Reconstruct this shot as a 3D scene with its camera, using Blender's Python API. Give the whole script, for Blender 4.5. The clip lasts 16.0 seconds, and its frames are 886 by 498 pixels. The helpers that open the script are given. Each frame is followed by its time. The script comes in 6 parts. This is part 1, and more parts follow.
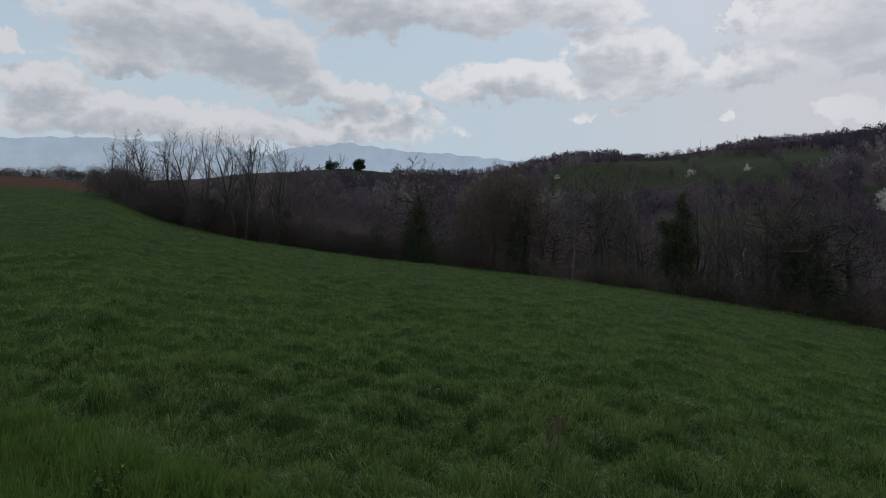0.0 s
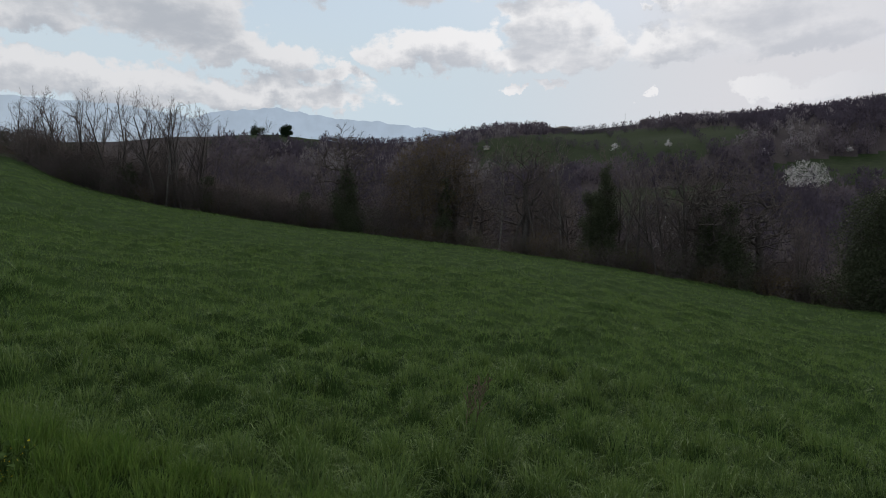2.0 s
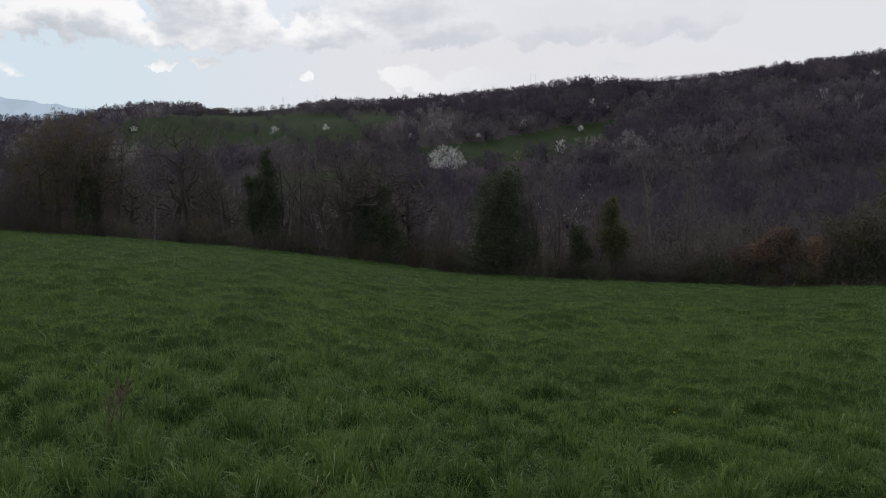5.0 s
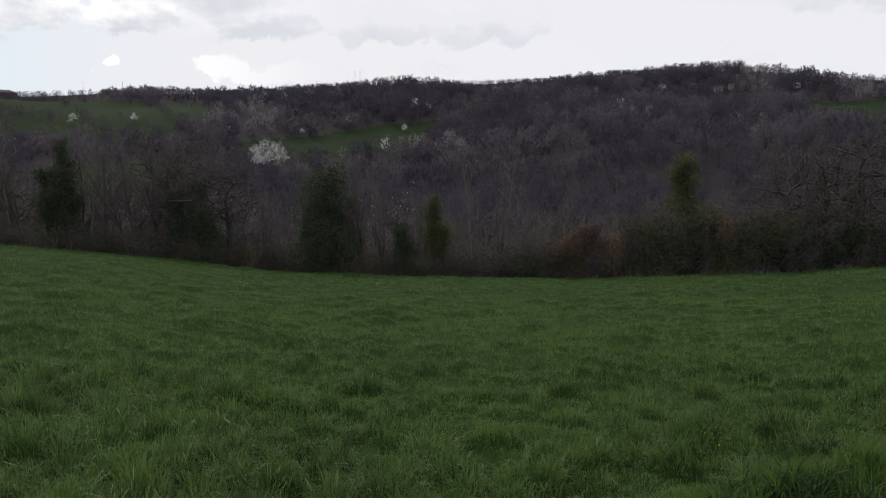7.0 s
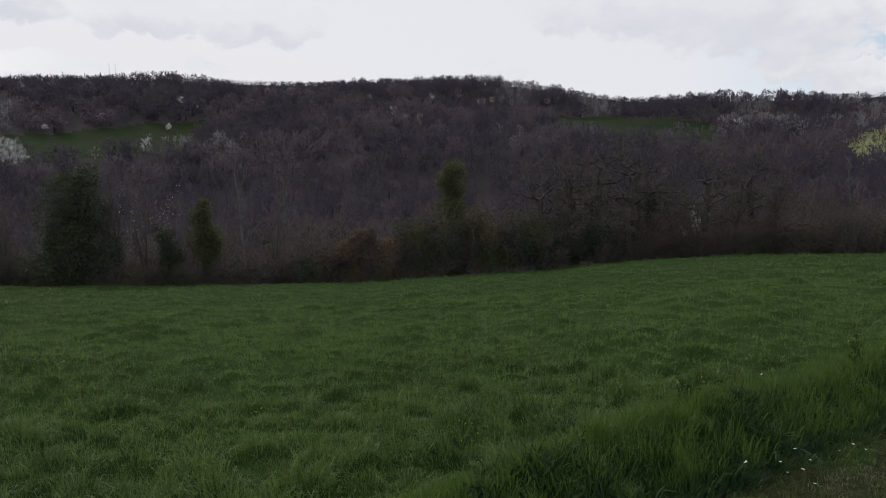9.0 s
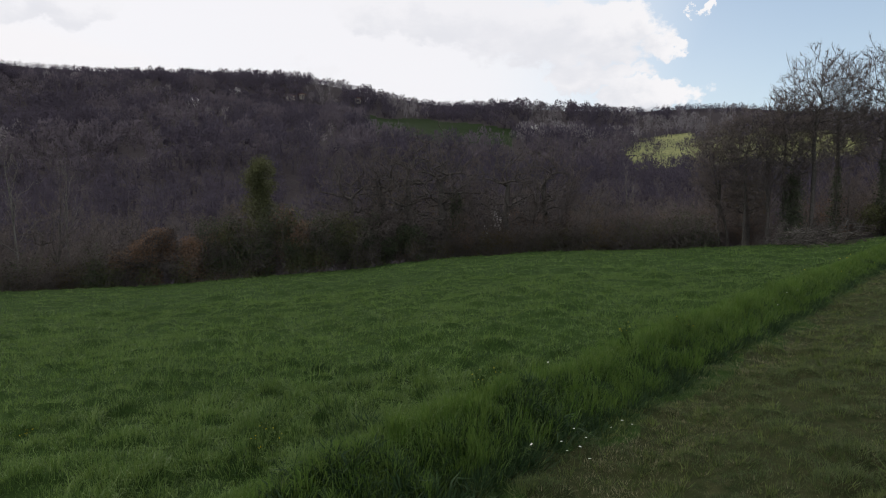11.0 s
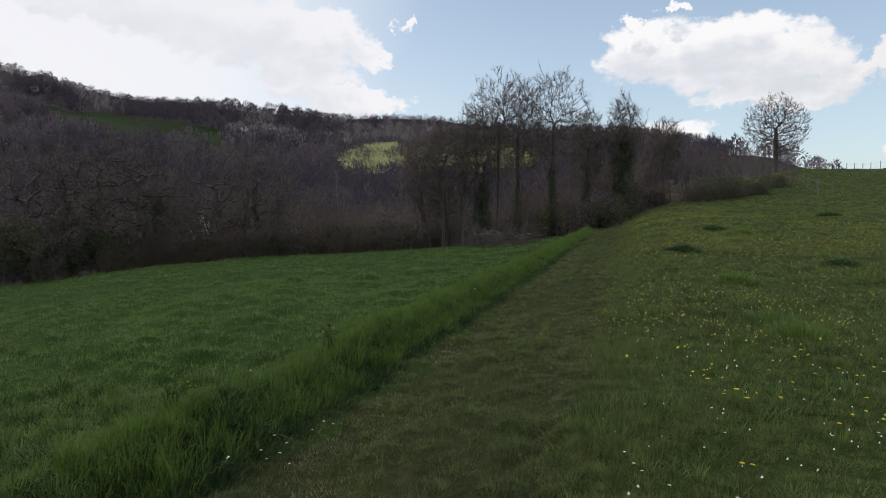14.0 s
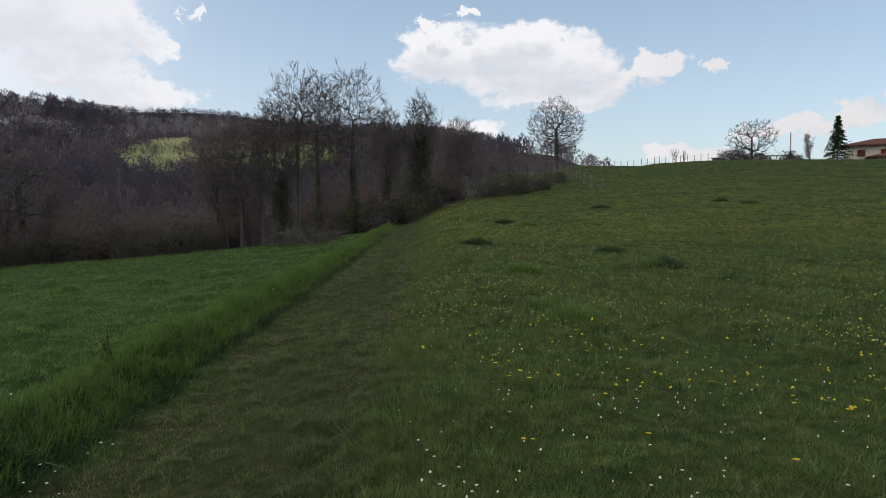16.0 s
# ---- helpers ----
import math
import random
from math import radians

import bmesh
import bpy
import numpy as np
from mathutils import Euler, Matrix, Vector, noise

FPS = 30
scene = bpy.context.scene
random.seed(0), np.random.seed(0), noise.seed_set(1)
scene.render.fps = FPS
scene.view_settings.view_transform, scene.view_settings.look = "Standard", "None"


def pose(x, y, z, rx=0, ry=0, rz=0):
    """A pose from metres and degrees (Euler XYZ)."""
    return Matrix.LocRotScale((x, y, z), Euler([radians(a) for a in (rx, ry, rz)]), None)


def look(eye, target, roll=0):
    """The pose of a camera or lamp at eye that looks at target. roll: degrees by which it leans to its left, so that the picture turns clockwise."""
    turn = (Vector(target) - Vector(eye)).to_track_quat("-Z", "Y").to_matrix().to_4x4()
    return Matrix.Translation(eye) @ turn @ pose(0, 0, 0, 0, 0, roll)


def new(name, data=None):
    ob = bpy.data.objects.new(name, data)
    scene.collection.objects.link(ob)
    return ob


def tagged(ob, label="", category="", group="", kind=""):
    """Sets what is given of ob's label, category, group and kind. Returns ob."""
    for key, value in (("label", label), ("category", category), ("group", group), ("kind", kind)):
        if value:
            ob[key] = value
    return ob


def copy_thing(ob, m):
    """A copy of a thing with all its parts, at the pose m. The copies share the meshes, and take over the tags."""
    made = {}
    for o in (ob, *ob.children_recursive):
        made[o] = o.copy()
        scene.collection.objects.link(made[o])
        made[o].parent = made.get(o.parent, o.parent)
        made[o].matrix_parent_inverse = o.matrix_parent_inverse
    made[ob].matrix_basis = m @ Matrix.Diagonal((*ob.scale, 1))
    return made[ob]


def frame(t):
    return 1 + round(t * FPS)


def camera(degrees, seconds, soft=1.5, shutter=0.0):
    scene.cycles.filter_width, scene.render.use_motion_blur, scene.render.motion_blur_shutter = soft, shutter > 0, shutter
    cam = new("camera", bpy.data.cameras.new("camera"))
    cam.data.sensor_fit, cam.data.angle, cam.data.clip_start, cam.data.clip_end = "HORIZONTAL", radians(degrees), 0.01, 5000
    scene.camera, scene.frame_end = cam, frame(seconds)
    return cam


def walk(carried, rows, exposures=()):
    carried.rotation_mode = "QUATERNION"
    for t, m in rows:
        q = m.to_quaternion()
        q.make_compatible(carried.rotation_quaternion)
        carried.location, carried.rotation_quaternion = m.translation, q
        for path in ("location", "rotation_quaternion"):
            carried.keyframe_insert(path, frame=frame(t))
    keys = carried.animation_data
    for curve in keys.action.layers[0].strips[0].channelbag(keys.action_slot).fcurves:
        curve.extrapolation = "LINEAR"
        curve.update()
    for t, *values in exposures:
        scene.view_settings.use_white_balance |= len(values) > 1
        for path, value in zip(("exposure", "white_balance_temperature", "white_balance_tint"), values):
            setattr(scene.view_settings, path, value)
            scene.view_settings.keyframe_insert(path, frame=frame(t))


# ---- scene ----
# ---------------------------------------------------------------- camera
# heading clockwise from +y, pitch, lean to the left: degrees
VIEW = [
    (0.0, 0.10, -0.32, 0.33), (0.5, 1.41, -1.30, 0.76), (1.0, 3.37, -2.78, 0.65), (1.5, 4.99, -3.44, 1.05),
    (2.0, 5.99, -2.76, 1.03), (2.5, 9.25, -2.72, 1.25), (3.0, 14.69, -3.01, 0.89), (3.5, 20.07, -3.67, 0.16),
    (4.0, 24.72, -3.99, -0.15), (6.5, 43.91, -4.24, -0.59), (7.0, 47.42, -4.38, -0.15), (7.5, 52.11, -4.03, -0.40),
    (8.0, 56.80, -4.19, -0.71), (8.5, 60.47, -4.33, -0.92), (9.0, 65.66, -4.04, -0.09), (11.5, 84.97, -4.39, 0.39),
    (12.0, 89.11, -4.63, 0.30), (12.5, 92.59, -4.34, 0.15), (13.0, 97.16, -4.15, 0.91), (13.5, 100.63, -3.88, 0.76),
    (14.0, 104.41, -3.41, 0.78), (14.5, 109.27, -3.41, 0.25), (15.0, 113.07, -3.39, 0.83), (15.5, 116.47, -3.19, 0.64),
    (16.0, 120.50, -3.55, -0.16),
]
EYE, ARM = 1.5, 0.3          # eye height; the camera is held out this far from the axis of the turn


def bearing(az, el=0.0):
    a, e = radians(az), radians(el)
    return Vector((math.sin(a) * math.cos(e), math.cos(a) * math.cos(e), math.sin(e)))


def seat(az, pitch, lean):
    eye = bearing(az) * ARM + Vector((0, 0, EYE))
    return look(eye, eye + bearing(az, pitch), lean)


EXPOSURES = [(0.0, -0.54, 6250, 10), (1.5, -0.33, 6430, 10), (4.0, -0.24, 6430, 10), (7.0, 0.03, 6500, 10), (9.0, -0.06, 6450, 10), (11.5, 0.15, 6600, 10), (14.0, 0.11, 6500, 10), (16.0, 0.06, 6420, 10)]
cam = camera(65.11, 16.0, soft=1.0)
walk(cam, [(t, seat(a, p, l)) for t, a, p, l in VIEW], EXPOSURES)

# ---------------------------------------------------------------- sky, clouds and sun
SUN_AZ, SUN_EL = 24.0, 40.0
GLARE_AZ = 52.0              # middle of the thin bright cloud
# cumulus: heading, height, half width, half height (degrees)
CLOUDS = [
    (-21.5, 16.6, 7.5, 2.9), (-15.5, 15.4, 6.5, 2.6), (-24.5, 13.6, 5.0, 1.5), (-12.0, 12.9, 5.2, 1.5), (-7.5, 12.2, 4.0, 1.3), (-4.0, 10.8, 3.6, 0.9),
    (-22.0, 9.6, 11.0, 1.5), (-8.0, 9.4, 9.0, 1.2), (-29.8, 11.3, 2.8, 1.5), (-32.0, 14.0, 1.7, 0.9), (-27.0, 8.8, 7.5, 1.0), (-16.0, 8.4, 8.0, 0.9), (-20.5, 10.3, 2.6, 0.6),
    (-5.0, 19.4, 8.0, 2.6), (4.5, 19.2, 9.5, 2.4), (11.0, 18.6, 4.5, 1.6),
    (3.6, 13.1, 4.6, 1.6), (7.0, 13.5, 3.2, 1.8), (0.8, 12.6, 2.2, 0.9), (13.5, 15.0, 3.6, 2.6), (16.3, 13.6, 3.2, 2.5), (12.5, 12.6, 4.5, 1.2),
    (25.0, 13.4, 6.0, 1.7), (29.5, 16.2, 6.0, 2.4), (33.0, 13.6, 7.0, 1.8), (22.9, 17.0, 1.1, 1.2), (31.0, 9.8, 2.6, 0.8), (35.2, 9.6, 3.2, 1.0), (39.0, 10.1, 2.6, 0.7),
    (14.6, 10.3, 1.6, 0.35), (10.8, 10.2, 1.2, 0.3), (21.6, 9.6, 0.6, 0.4), (9.0, 18.9, 1.2, 0.5),
    (44.0, 13.6, 6.0, 1.6), (50.5, 13.4, 6.5, 1.7), (70.8, 10.1, 2.2, 0.7), (46.5, 10.0, 1.7, 0.6),
    (81.0, 14.6, 8.0, 2.2), (88.5, 13.0, 7.0, 2.6), (94.5, 12.6, 4.6, 2.2), (93.0, 9.9, 4.5, 1.3), (97.2, 8.3, 4.0, 1.1), (98.6, 11.6, 1.6, 0.9),
    (100.8, 15.0, 0.9, 0.5), (120.6, 12.1, 4.4, 2.2), (125.5, 11.8, 5.5, 2.8), (130.0, 11.0, 4.6, 2.3), (129.0, 8.7, 5.6, 1.2), (134.6, 9.8, 3.2, 1.2),
    (137.6, 10.9, 2.4, 0.9), (141.8, 10.4, 1.0, 0.5), (119.4, 14.4, 1.0, 0.7), (122.4, 15.0, 1.2, 0.4), (147.0, 5.3, 4.2, 0.7), (151.3, 6.2, 2.8, 1.0),
    (152.9, 8.4, 1.6, 0.8), (122.4, 6.1, 2.8, 1.1), (140.5, 3.9, 3.0, 0.7),
]


class Nodes:
    """Short hand for node trees."""

    def __init__(self, tree):
        self.tree = tree

    def add(self, kind, **values):
        node = self.tree.nodes.new(kind)
        for key, value in values.items():
            node.inputs[key[2:].replace("_", " ")].default_value = value
        return node

    def link(self, a, b):
        self.tree.links.new(a, b)

    def put(self, socket, value):
        if hasattr(value, "is_output"):
            self.link(value, socket)
        else:
            socket.default_value = value

    def math(self, op, a, b=0.0, c=0.0, clamp=False):
        node = self.add("ShaderNodeMath")
        node.operation, node.use_clamp = op, clamp
        for socket, value in zip(node.inputs, (a, b, c)):
            self.put(socket, value)
        return node.outputs[0]

    def smooth(self, value, lo, hi, a=0.0, b=1.0):
        node = self.add("ShaderNodeMapRange")
        node.interpolation_type = "SMOOTHSTEP"
        for key, v in (("Value", value), ("From Min", lo), ("From Max", hi), ("To Min", a), ("To Max", b)):
            self.put(node.inputs[key], v)
        return node.outputs[0]

    def mix(self, fac, a, b):
        node = self.add("ShaderNodeMix")
        node.data_type = "RGBA"
        self.put(node.inputs[0], fac)
        self.put(node.inputs[6], a)
        self.put(node.inputs[7], b)
        return node.outputs[2]

    def noise(self, vector, scale, detail=4.0, rough=0.55, distort=0.0):
        node = self.add("ShaderNodeTexNoise", i_Scale=scale, i_Detail=detail, i_Roughness=rough, i_Distortion=distort)
        if vector is not None:
            self.link(vector, node.inputs["Vector"])
        return node.outputs["Fac"]


world = bpy.data.worlds.new("sky")
scene.world = world
world.use_nodes = True
world.node_tree.nodes.clear()
N = Nodes(world.node_tree)
way = N.add("ShaderNodeTexCoord").outputs["Generated"]
split = N.add("ShaderNodeSeparateXYZ")
N.link(way, split.inputs[0])
az = N.math("MULTIPLY", N.math("ARCTAN2", split.outputs[0], split.outputs[1]), 180 / math.pi)
el = N.math("MULTIPLY", N.math("ARCSINE", split.outputs[2]), 180 / math.pi)
swirl = N.add("ShaderNodeTexNoise", i_Scale=17.0, i_Detail=5.0, i_Roughness=0.62)
N.link(way, swirl.inputs["Vector"])
swirls = N.add("ShaderNodeSeparateColor")
N.link(swirl.outputs["Color"], swirls.inputs[0])
az_cloud = N.math("ADD", az, N.math("MULTIPLY", N.math("SUBTRACT", swirls.outputs[0], 0.5), 9.0))
el_cloud = N.math("ADD", el, N.math("MULTIPLY", N.math("SUBTRACT", swirls.outputs[1], 0.5), 4.5))
sky = N.add("ShaderNodeTexSky")
sky.sky_type, sky.sun_disc = "NISHITA", False
sky.sun_elevation, sky.sun_rotation = radians(SUN_EL), radians(SUN_AZ)
sky.altitude, sky.air_density, sky.dust_density, sky.ozone_density = 300, 1.0, 1.2, 1.2


def cumulus(lift):
    """How thick the cloud is, seen that many degrees higher."""
    flat = N.add("ShaderNodeMapping")
    flat.inputs["Location"].default_value = (0.0, 0.0, 2.3 * radians(lift))
    flat.inputs["Scale"].default_value = (1.0, 1.0, 2.3)
    N.link(way, flat.inputs[0])
    billow = N.noise(flat.outputs[0], 12.0, 9.0, 0.58, 0.2)
    puff = N.noise(flat.outputs[0], 36.0, 6.0, 0.55)
    lump = N.math("ADD", N.math("MULTIPLY", billow, 0.72), N.math("MULTIPLY", puff, 0.28))
    high = N.math("ADD", el_cloud, lift)
    heap = None
    for a, e, w, h in CLOUDS:
        dx = N.math("MULTIPLY", N.math("SUBTRACT", az_cloud, a), 1 / w)
        dy = N.math("MULTIPLY", N.math("SUBTRACT", high, e), 1 / h)
        q = N.math("SUBTRACT", 1.0, N.math("ADD", N.math("MULTIPLY", dx, dx), N.math("MULTIPLY", dy, dy)))
        heap = q if heap is None else N.math("MAXIMUM", heap, q)
    heap = N.math("MAXIMUM", N.math("MAXIMUM", heap, -1.0), N.smooth(high, 20.0, 30.0, -1.4, 0.5))
    return N.math("ADD", heap, N.math("MULTIPLY", N.math("SUBTRACT", lump, 0.5), 3.4))


here, toward_sun = cumulus(0.0), cumulus(1.5)
mask = N.smooth(here, -0.25, 0.4)
rim = N.mix(N.smooth(az, 60.0, 110.0), N.mix(N.smooth(az, -14.0, 12.0), (7.0, 7.0, 7.1, 1), (8.3, 8.2, 8.2, 1)), N.mix(N.smooth(az, 128.0, 142.0), (6.8, 6.75, 6.85, 1), (5.9, 5.75, 5.8, 1)))
belly = N.mix(N.smooth(az, -10.0, 14.0), (4.3, 4.55, 4.95, 1), (5.0, 5.2, 5.6, 1))
cloud = N.mix(N.smooth(toward_sun, -0.4, 1.35), rim, belly)
veil = N.math("MULTIPLY", N.smooth(el, 4.0, 18.0, 1.3, 0.8), N.smooth(az, 40.0, 115.0, 1.0, 0.32))
off_sun = N.math("MAXIMUM", N.math("SUBTRACT", az, GLARE_AZ), N.math("MULTIPLY", N.math("SUBTRACT", GLARE_AZ, az), 1.25))
glare = N.smooth(off_sun, 32.0, 62.0, 0.95, 0.0)
veil = N.math("MAXIMUM", veil, glare)
haze = N.mix(N.smooth(off_sun, 26.0, 62.0), (6.5, 6.45, 6.7, 1), (5.5, 6.4, 7.0, 1))
hazed = N.mix(N.math("MINIMUM", veil, 1.0), sky.outputs[0], haze)
cloud = N.mix(N.math("MULTIPLY", glare, N.smooth(az, 22.0, 42.0, 0.1, 0.8)), cloud, (5.7, 5.75, 6.15, 1))
bright = N.add("ShaderNodeVectorMath")
bright.operation = "MINIMUM"
N.link(N.mix(mask, hazed, cloud), bright.inputs[0])
bright.inputs[1].default_value = (8.4, 8.4, 8.4)
colour = bright.outputs[0]
back = N.add("ShaderNodeBackground", i_Strength=0.13)
N.link(colour, back.inputs[0])
out = N.add("ShaderNodeOutputWorld")
N.link(back.outputs[0], out.inputs[0])

sun = new("sun", bpy.data.lights.new("sun", "SUN"))
sun.data.energy, sun.data.angle, sun.data.color = 1.18, radians(12), (1.0, 0.95, 0.86)
sun.matrix_world = look(bearing(SUN_AZ, SUN_EL) * 100, (0, 0, 0))


# ---------------------------------------------------------------- materials
def surface(name, dark, mid, light, broad=0.5, fine=12.0, rough=0.9, bump=0.3, through_light=0.0, islands=0.0, metal=0.0, gloss=0.04):
    """A natural surface: three tones mixed by two sizes of noise, relief, and light that passes through leaves."""
    m = bpy.data.materials.new(name)
    m.use_nodes = True
    m.node_tree.nodes.clear()
    n = Nodes(m.node_tree)
    geo = n.add("ShaderNodeNewGeometry")
    place = geo.outputs["Position"]
    a = n.noise(place, broad, 5.0, 0.6)
    b = n.noise(place, fine, 6.0, 0.65)
    low = n.mix(n.smooth(a, 0.36, 0.64), (*dark, 1), (*mid, 1))
    pick = n.smooth(b, 0.35, 0.7)
    if islands:
        pick = n.math("ADD", n.math("MULTIPLY", pick, 1 - islands), n.math("MULTIPLY", geo.outputs["Random Per Island"], islands))
    tone = n.mix(pick, low, (*light, 1))
    bsdf = n.add("ShaderNodeBsdfPrincipled", i_Roughness=rough, i_Metallic=metal)
    bsdf.inputs["Specular IOR Level"].default_value = gloss
    n.link(tone, bsdf.inputs["Base Color"])
    if bump:
        relief = n.add("ShaderNodeBump", i_Strength=bump, i_Distance=0.05)
        n.link(b, relief.inputs["Height"])
        n.link(relief.outputs[0], bsdf.inputs["Normal"])
    shade = bsdf.outputs[0]
    if through_light:
        glow = n.add("ShaderNodeBsdfTranslucent")
        n.link(tone, glow.inputs[0])
        both = n.add("ShaderNodeMixShader")
        both.inputs[0].default_value = through_light
        n.link(shade, both.inputs[1])
        n.link(glow.outputs[0], both.inputs[2])
        shade = both.outputs[0]
    o = n.add("ShaderNodeOutputMaterial")
    n.link(shade, o.inputs[0])
    return m


M = {
    "field": surface("field_soil_and_grass", (0.016, 0.032, 0.008), (0.022, 0.043, 0.010), (0.030, 0.056, 0.014), 0.35, 9.0, 0.95, 0.6),
    "track": surface("trodden_track", (0.017, 0.024, 0.009), (0.024, 0.031, 0.011), (0.042, 0.044, 0.020), 0.9, 14.0, 0.95, 0.6),
    "meadow": surface("meadow_turf", (0.016, 0.030, 0.008), (0.024, 0.041, 0.011), (0.038, 0.056, 0.016), 0.5, 10.0, 0.95, 0.6),
    "plough": surface("ploughed_earth", (0.042, 0.022, 0.014), (0.056, 0.030, 0.019), (0.078, 0.043, 0.027), 0.4, 6.0, 0.95, 0.7),
    "litter": surface("leaf_litter", (0.029, 0.024, 0.025), (0.040, 0.033, 0.036), (0.057, 0.049, 0.052), 0.08, 1.2, 0.95, 0.8),
    "pasture": surface("far_pasture", (0.011, 0.020, 0.007), (0.016, 0.026, 0.009), (0.021, 0.034, 0.012), 0.02, 0.4, 0.95, 0.3),
    # the sun patch on this far meadow is put into its pale tones
    "dry": surface("sunlit_dry_meadow", (0.088, 0.098, 0.043), (0.163, 0.173, 0.075), (0.269, 0.269, 0.125), 0.04, 0.5, 0.95, 0.3),
    "blade": surface("field_grass_blades", (0.028, 0.061, 0.018), (0.062, 0.119, 0.025), (0.184, 0.259, 0.071), 0.8, 6.0, 0.45, 0.0, 0.27, 0.6, gloss=0.2),
    "tall": surface("tall_grass_blades", (0.043, 0.090, 0.015), (0.066, 0.130, 0.021), (0.147, 0.220, 0.051), 0.7, 5.0, 0.45, 0.0, 0.55, 0.6, gloss=0.25),
    "short": surface("trodden_grass_blades", (0.033, 0.061, 0.020), (0.056, 0.093, 0.029), (0.158, 0.181, 0.079), 0.9, 7.0, 0.5, 0.0, 0.5, 0.5, gloss=0.25),
    "straw": surface("dry_straw_blades", (0.072, 0.074, 0.037), (0.13, 0.127, 0.068), (0.33, 0.30, 0.195), 0.9, 5.0, 0.8, 0.0, 0.25, 0.7),
    "sward": surface("meadow_grass_blades", (0.017, 0.033, 0.010), (0.047, 0.077, 0.019), (0.207, 0.242, 0.086), 0.5, 7.0, 0.45, 0.0, 0.5, 0.45, gloss=0.2),
    "upland": surface("dry_flowery_meadow_blades", (0.052, 0.066, 0.018), (0.105, 0.118, 0.030), (0.26, 0.25, 0.075), 0.3, 6.0, 0.5, 0.0, 0.5, 0.45, gloss=0.2),
    "bark": surface("grey_bark", (0.047, 0.041, 0.038), (0.077, 0.066, 0.061), (0.129, 0.114, 0.105), 0.8, 9.0, 0.9, 0.5),
    "pale_bark": surface("pale_weathered_bark", (0.075, 0.068, 0.06), (0.12, 0.11, 0.10), (0.2, 0.185, 0.17), 0.8, 9.0, 0.9, 0.4),
    "twig": surface("bare_twigs", (0.070, 0.057, 0.053), (0.099, 0.082, 0.076), (0.145, 0.122, 0.114), 0.5, 3.0, 0.9, 0.0, 0.0, 0.5),
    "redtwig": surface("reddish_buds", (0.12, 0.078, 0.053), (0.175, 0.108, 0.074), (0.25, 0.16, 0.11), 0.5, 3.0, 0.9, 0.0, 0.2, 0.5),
    "ivy": surface("ivy_leaves", (0.038, 0.046, 0.028), (0.055, 0.065, 0.038), (0.091, 0.106, 0.060), 0.9, 5.0, 0.5, 0.0, 0.12, 0.6),
    "ivylight": surface("light_ivy_leaves", (0.057, 0.062, 0.029), (0.084, 0.089, 0.040), (0.144, 0.148, 0.071), 0.9, 5.0, 0.5, 0.0, 0.2, 0.6),
    "budding": surface("budding_leaves", (0.072, 0.056, 0.026), (0.101, 0.078, 0.036), (0.144, 0.109, 0.053), 0.6, 4.0, 0.7, 0.0, 0.3, 0.6),
    "blossom": surface("white_blossom", (0.45, 0.42, 0.42), (0.6, 0.57, 0.56), (0.78, 0.76, 0.75), 0.6, 5.0, 0.8, 0.0, 0.3, 0.6),
    # far wood tones have the bluish purple of distance haze mixed in
    "farwood": surface("hazy_bare_wood", (0.099, 0.084, 0.099), (0.113, 0.096, 0.113), (0.130, 0.113, 0.132), 0.03, 0.14, 0.95, 0.0, 0.6, 0.1),
    # budding tone, lightened further for a sun spot on the hill
    "farpale": surface("sunlit_far_budding", (0.170, 0.153, 0.164), (0.194, 0.177, 0.188), (0.228, 0.209, 0.220), 0.03, 0.14, 0.95, 0.0, 0.6, 0.1),
    "fardark": surface("hazy_dark_wood", (0.064, 0.055, 0.073), (0.076, 0.064, 0.085), (0.090, 0.078, 0.101), 0.03, 0.14, 0.95, 0.0, 0.6, 0.1),
    "weed": surface("coarse_dark_leaves", (0.017, 0.036, 0.015), (0.027, 0.054, 0.021), (0.05, 0.085, 0.036), 1.0, 9.0, 0.55, 0.0, 0.25, 0.5, gloss=0.1),
    "needles": surface("dark_needles", (0.012, 0.024, 0.012), (0.018, 0.033, 0.015), (0.033, 0.054, 0.024), 0.9, 4.0, 0.7, 0.0, 0.05, 0.6),
}


# ---------------------------------------------------------------- mesh helpers
def fast_mesh(name, verts, polys):
    """A mesh from an array of places and an array of equal-sided faces."""
    verts, polys = np.asarray(verts, np.float32), np.asarray(polys, np.int32)
    me = bpy.data.meshes.new(name)
    count, sides = polys.shape
    me.vertices.add(len(verts))
    me.vertices.foreach_set("co", verts.ravel())
    me.loops.add(count * sides)
    me.loops.foreach_set("vertex_index", polys.ravel())
    me.polygons.add(count)
    me.polygons.foreach_set("loop_start", np.arange(0, count * sides, sides, dtype=np.int32))
    me.update(calc_edges=True)
    return me


def thing(name, me, material=None, label="", category="", group="", kind="", parent=None):
    ob = new(name, me)
    if me is not None and material is not None and not me.materials:
        me.materials.append(material)
    if parent is not None:
        ob.parent = parent
    return tagged(ob, label, category, group, kind)


def lattice(x, y, seed=0):
    h = np.sin(x * 127.1 + y * 311.7 + seed * 74.7) * 43758.5453
    return h - np.floor(h)


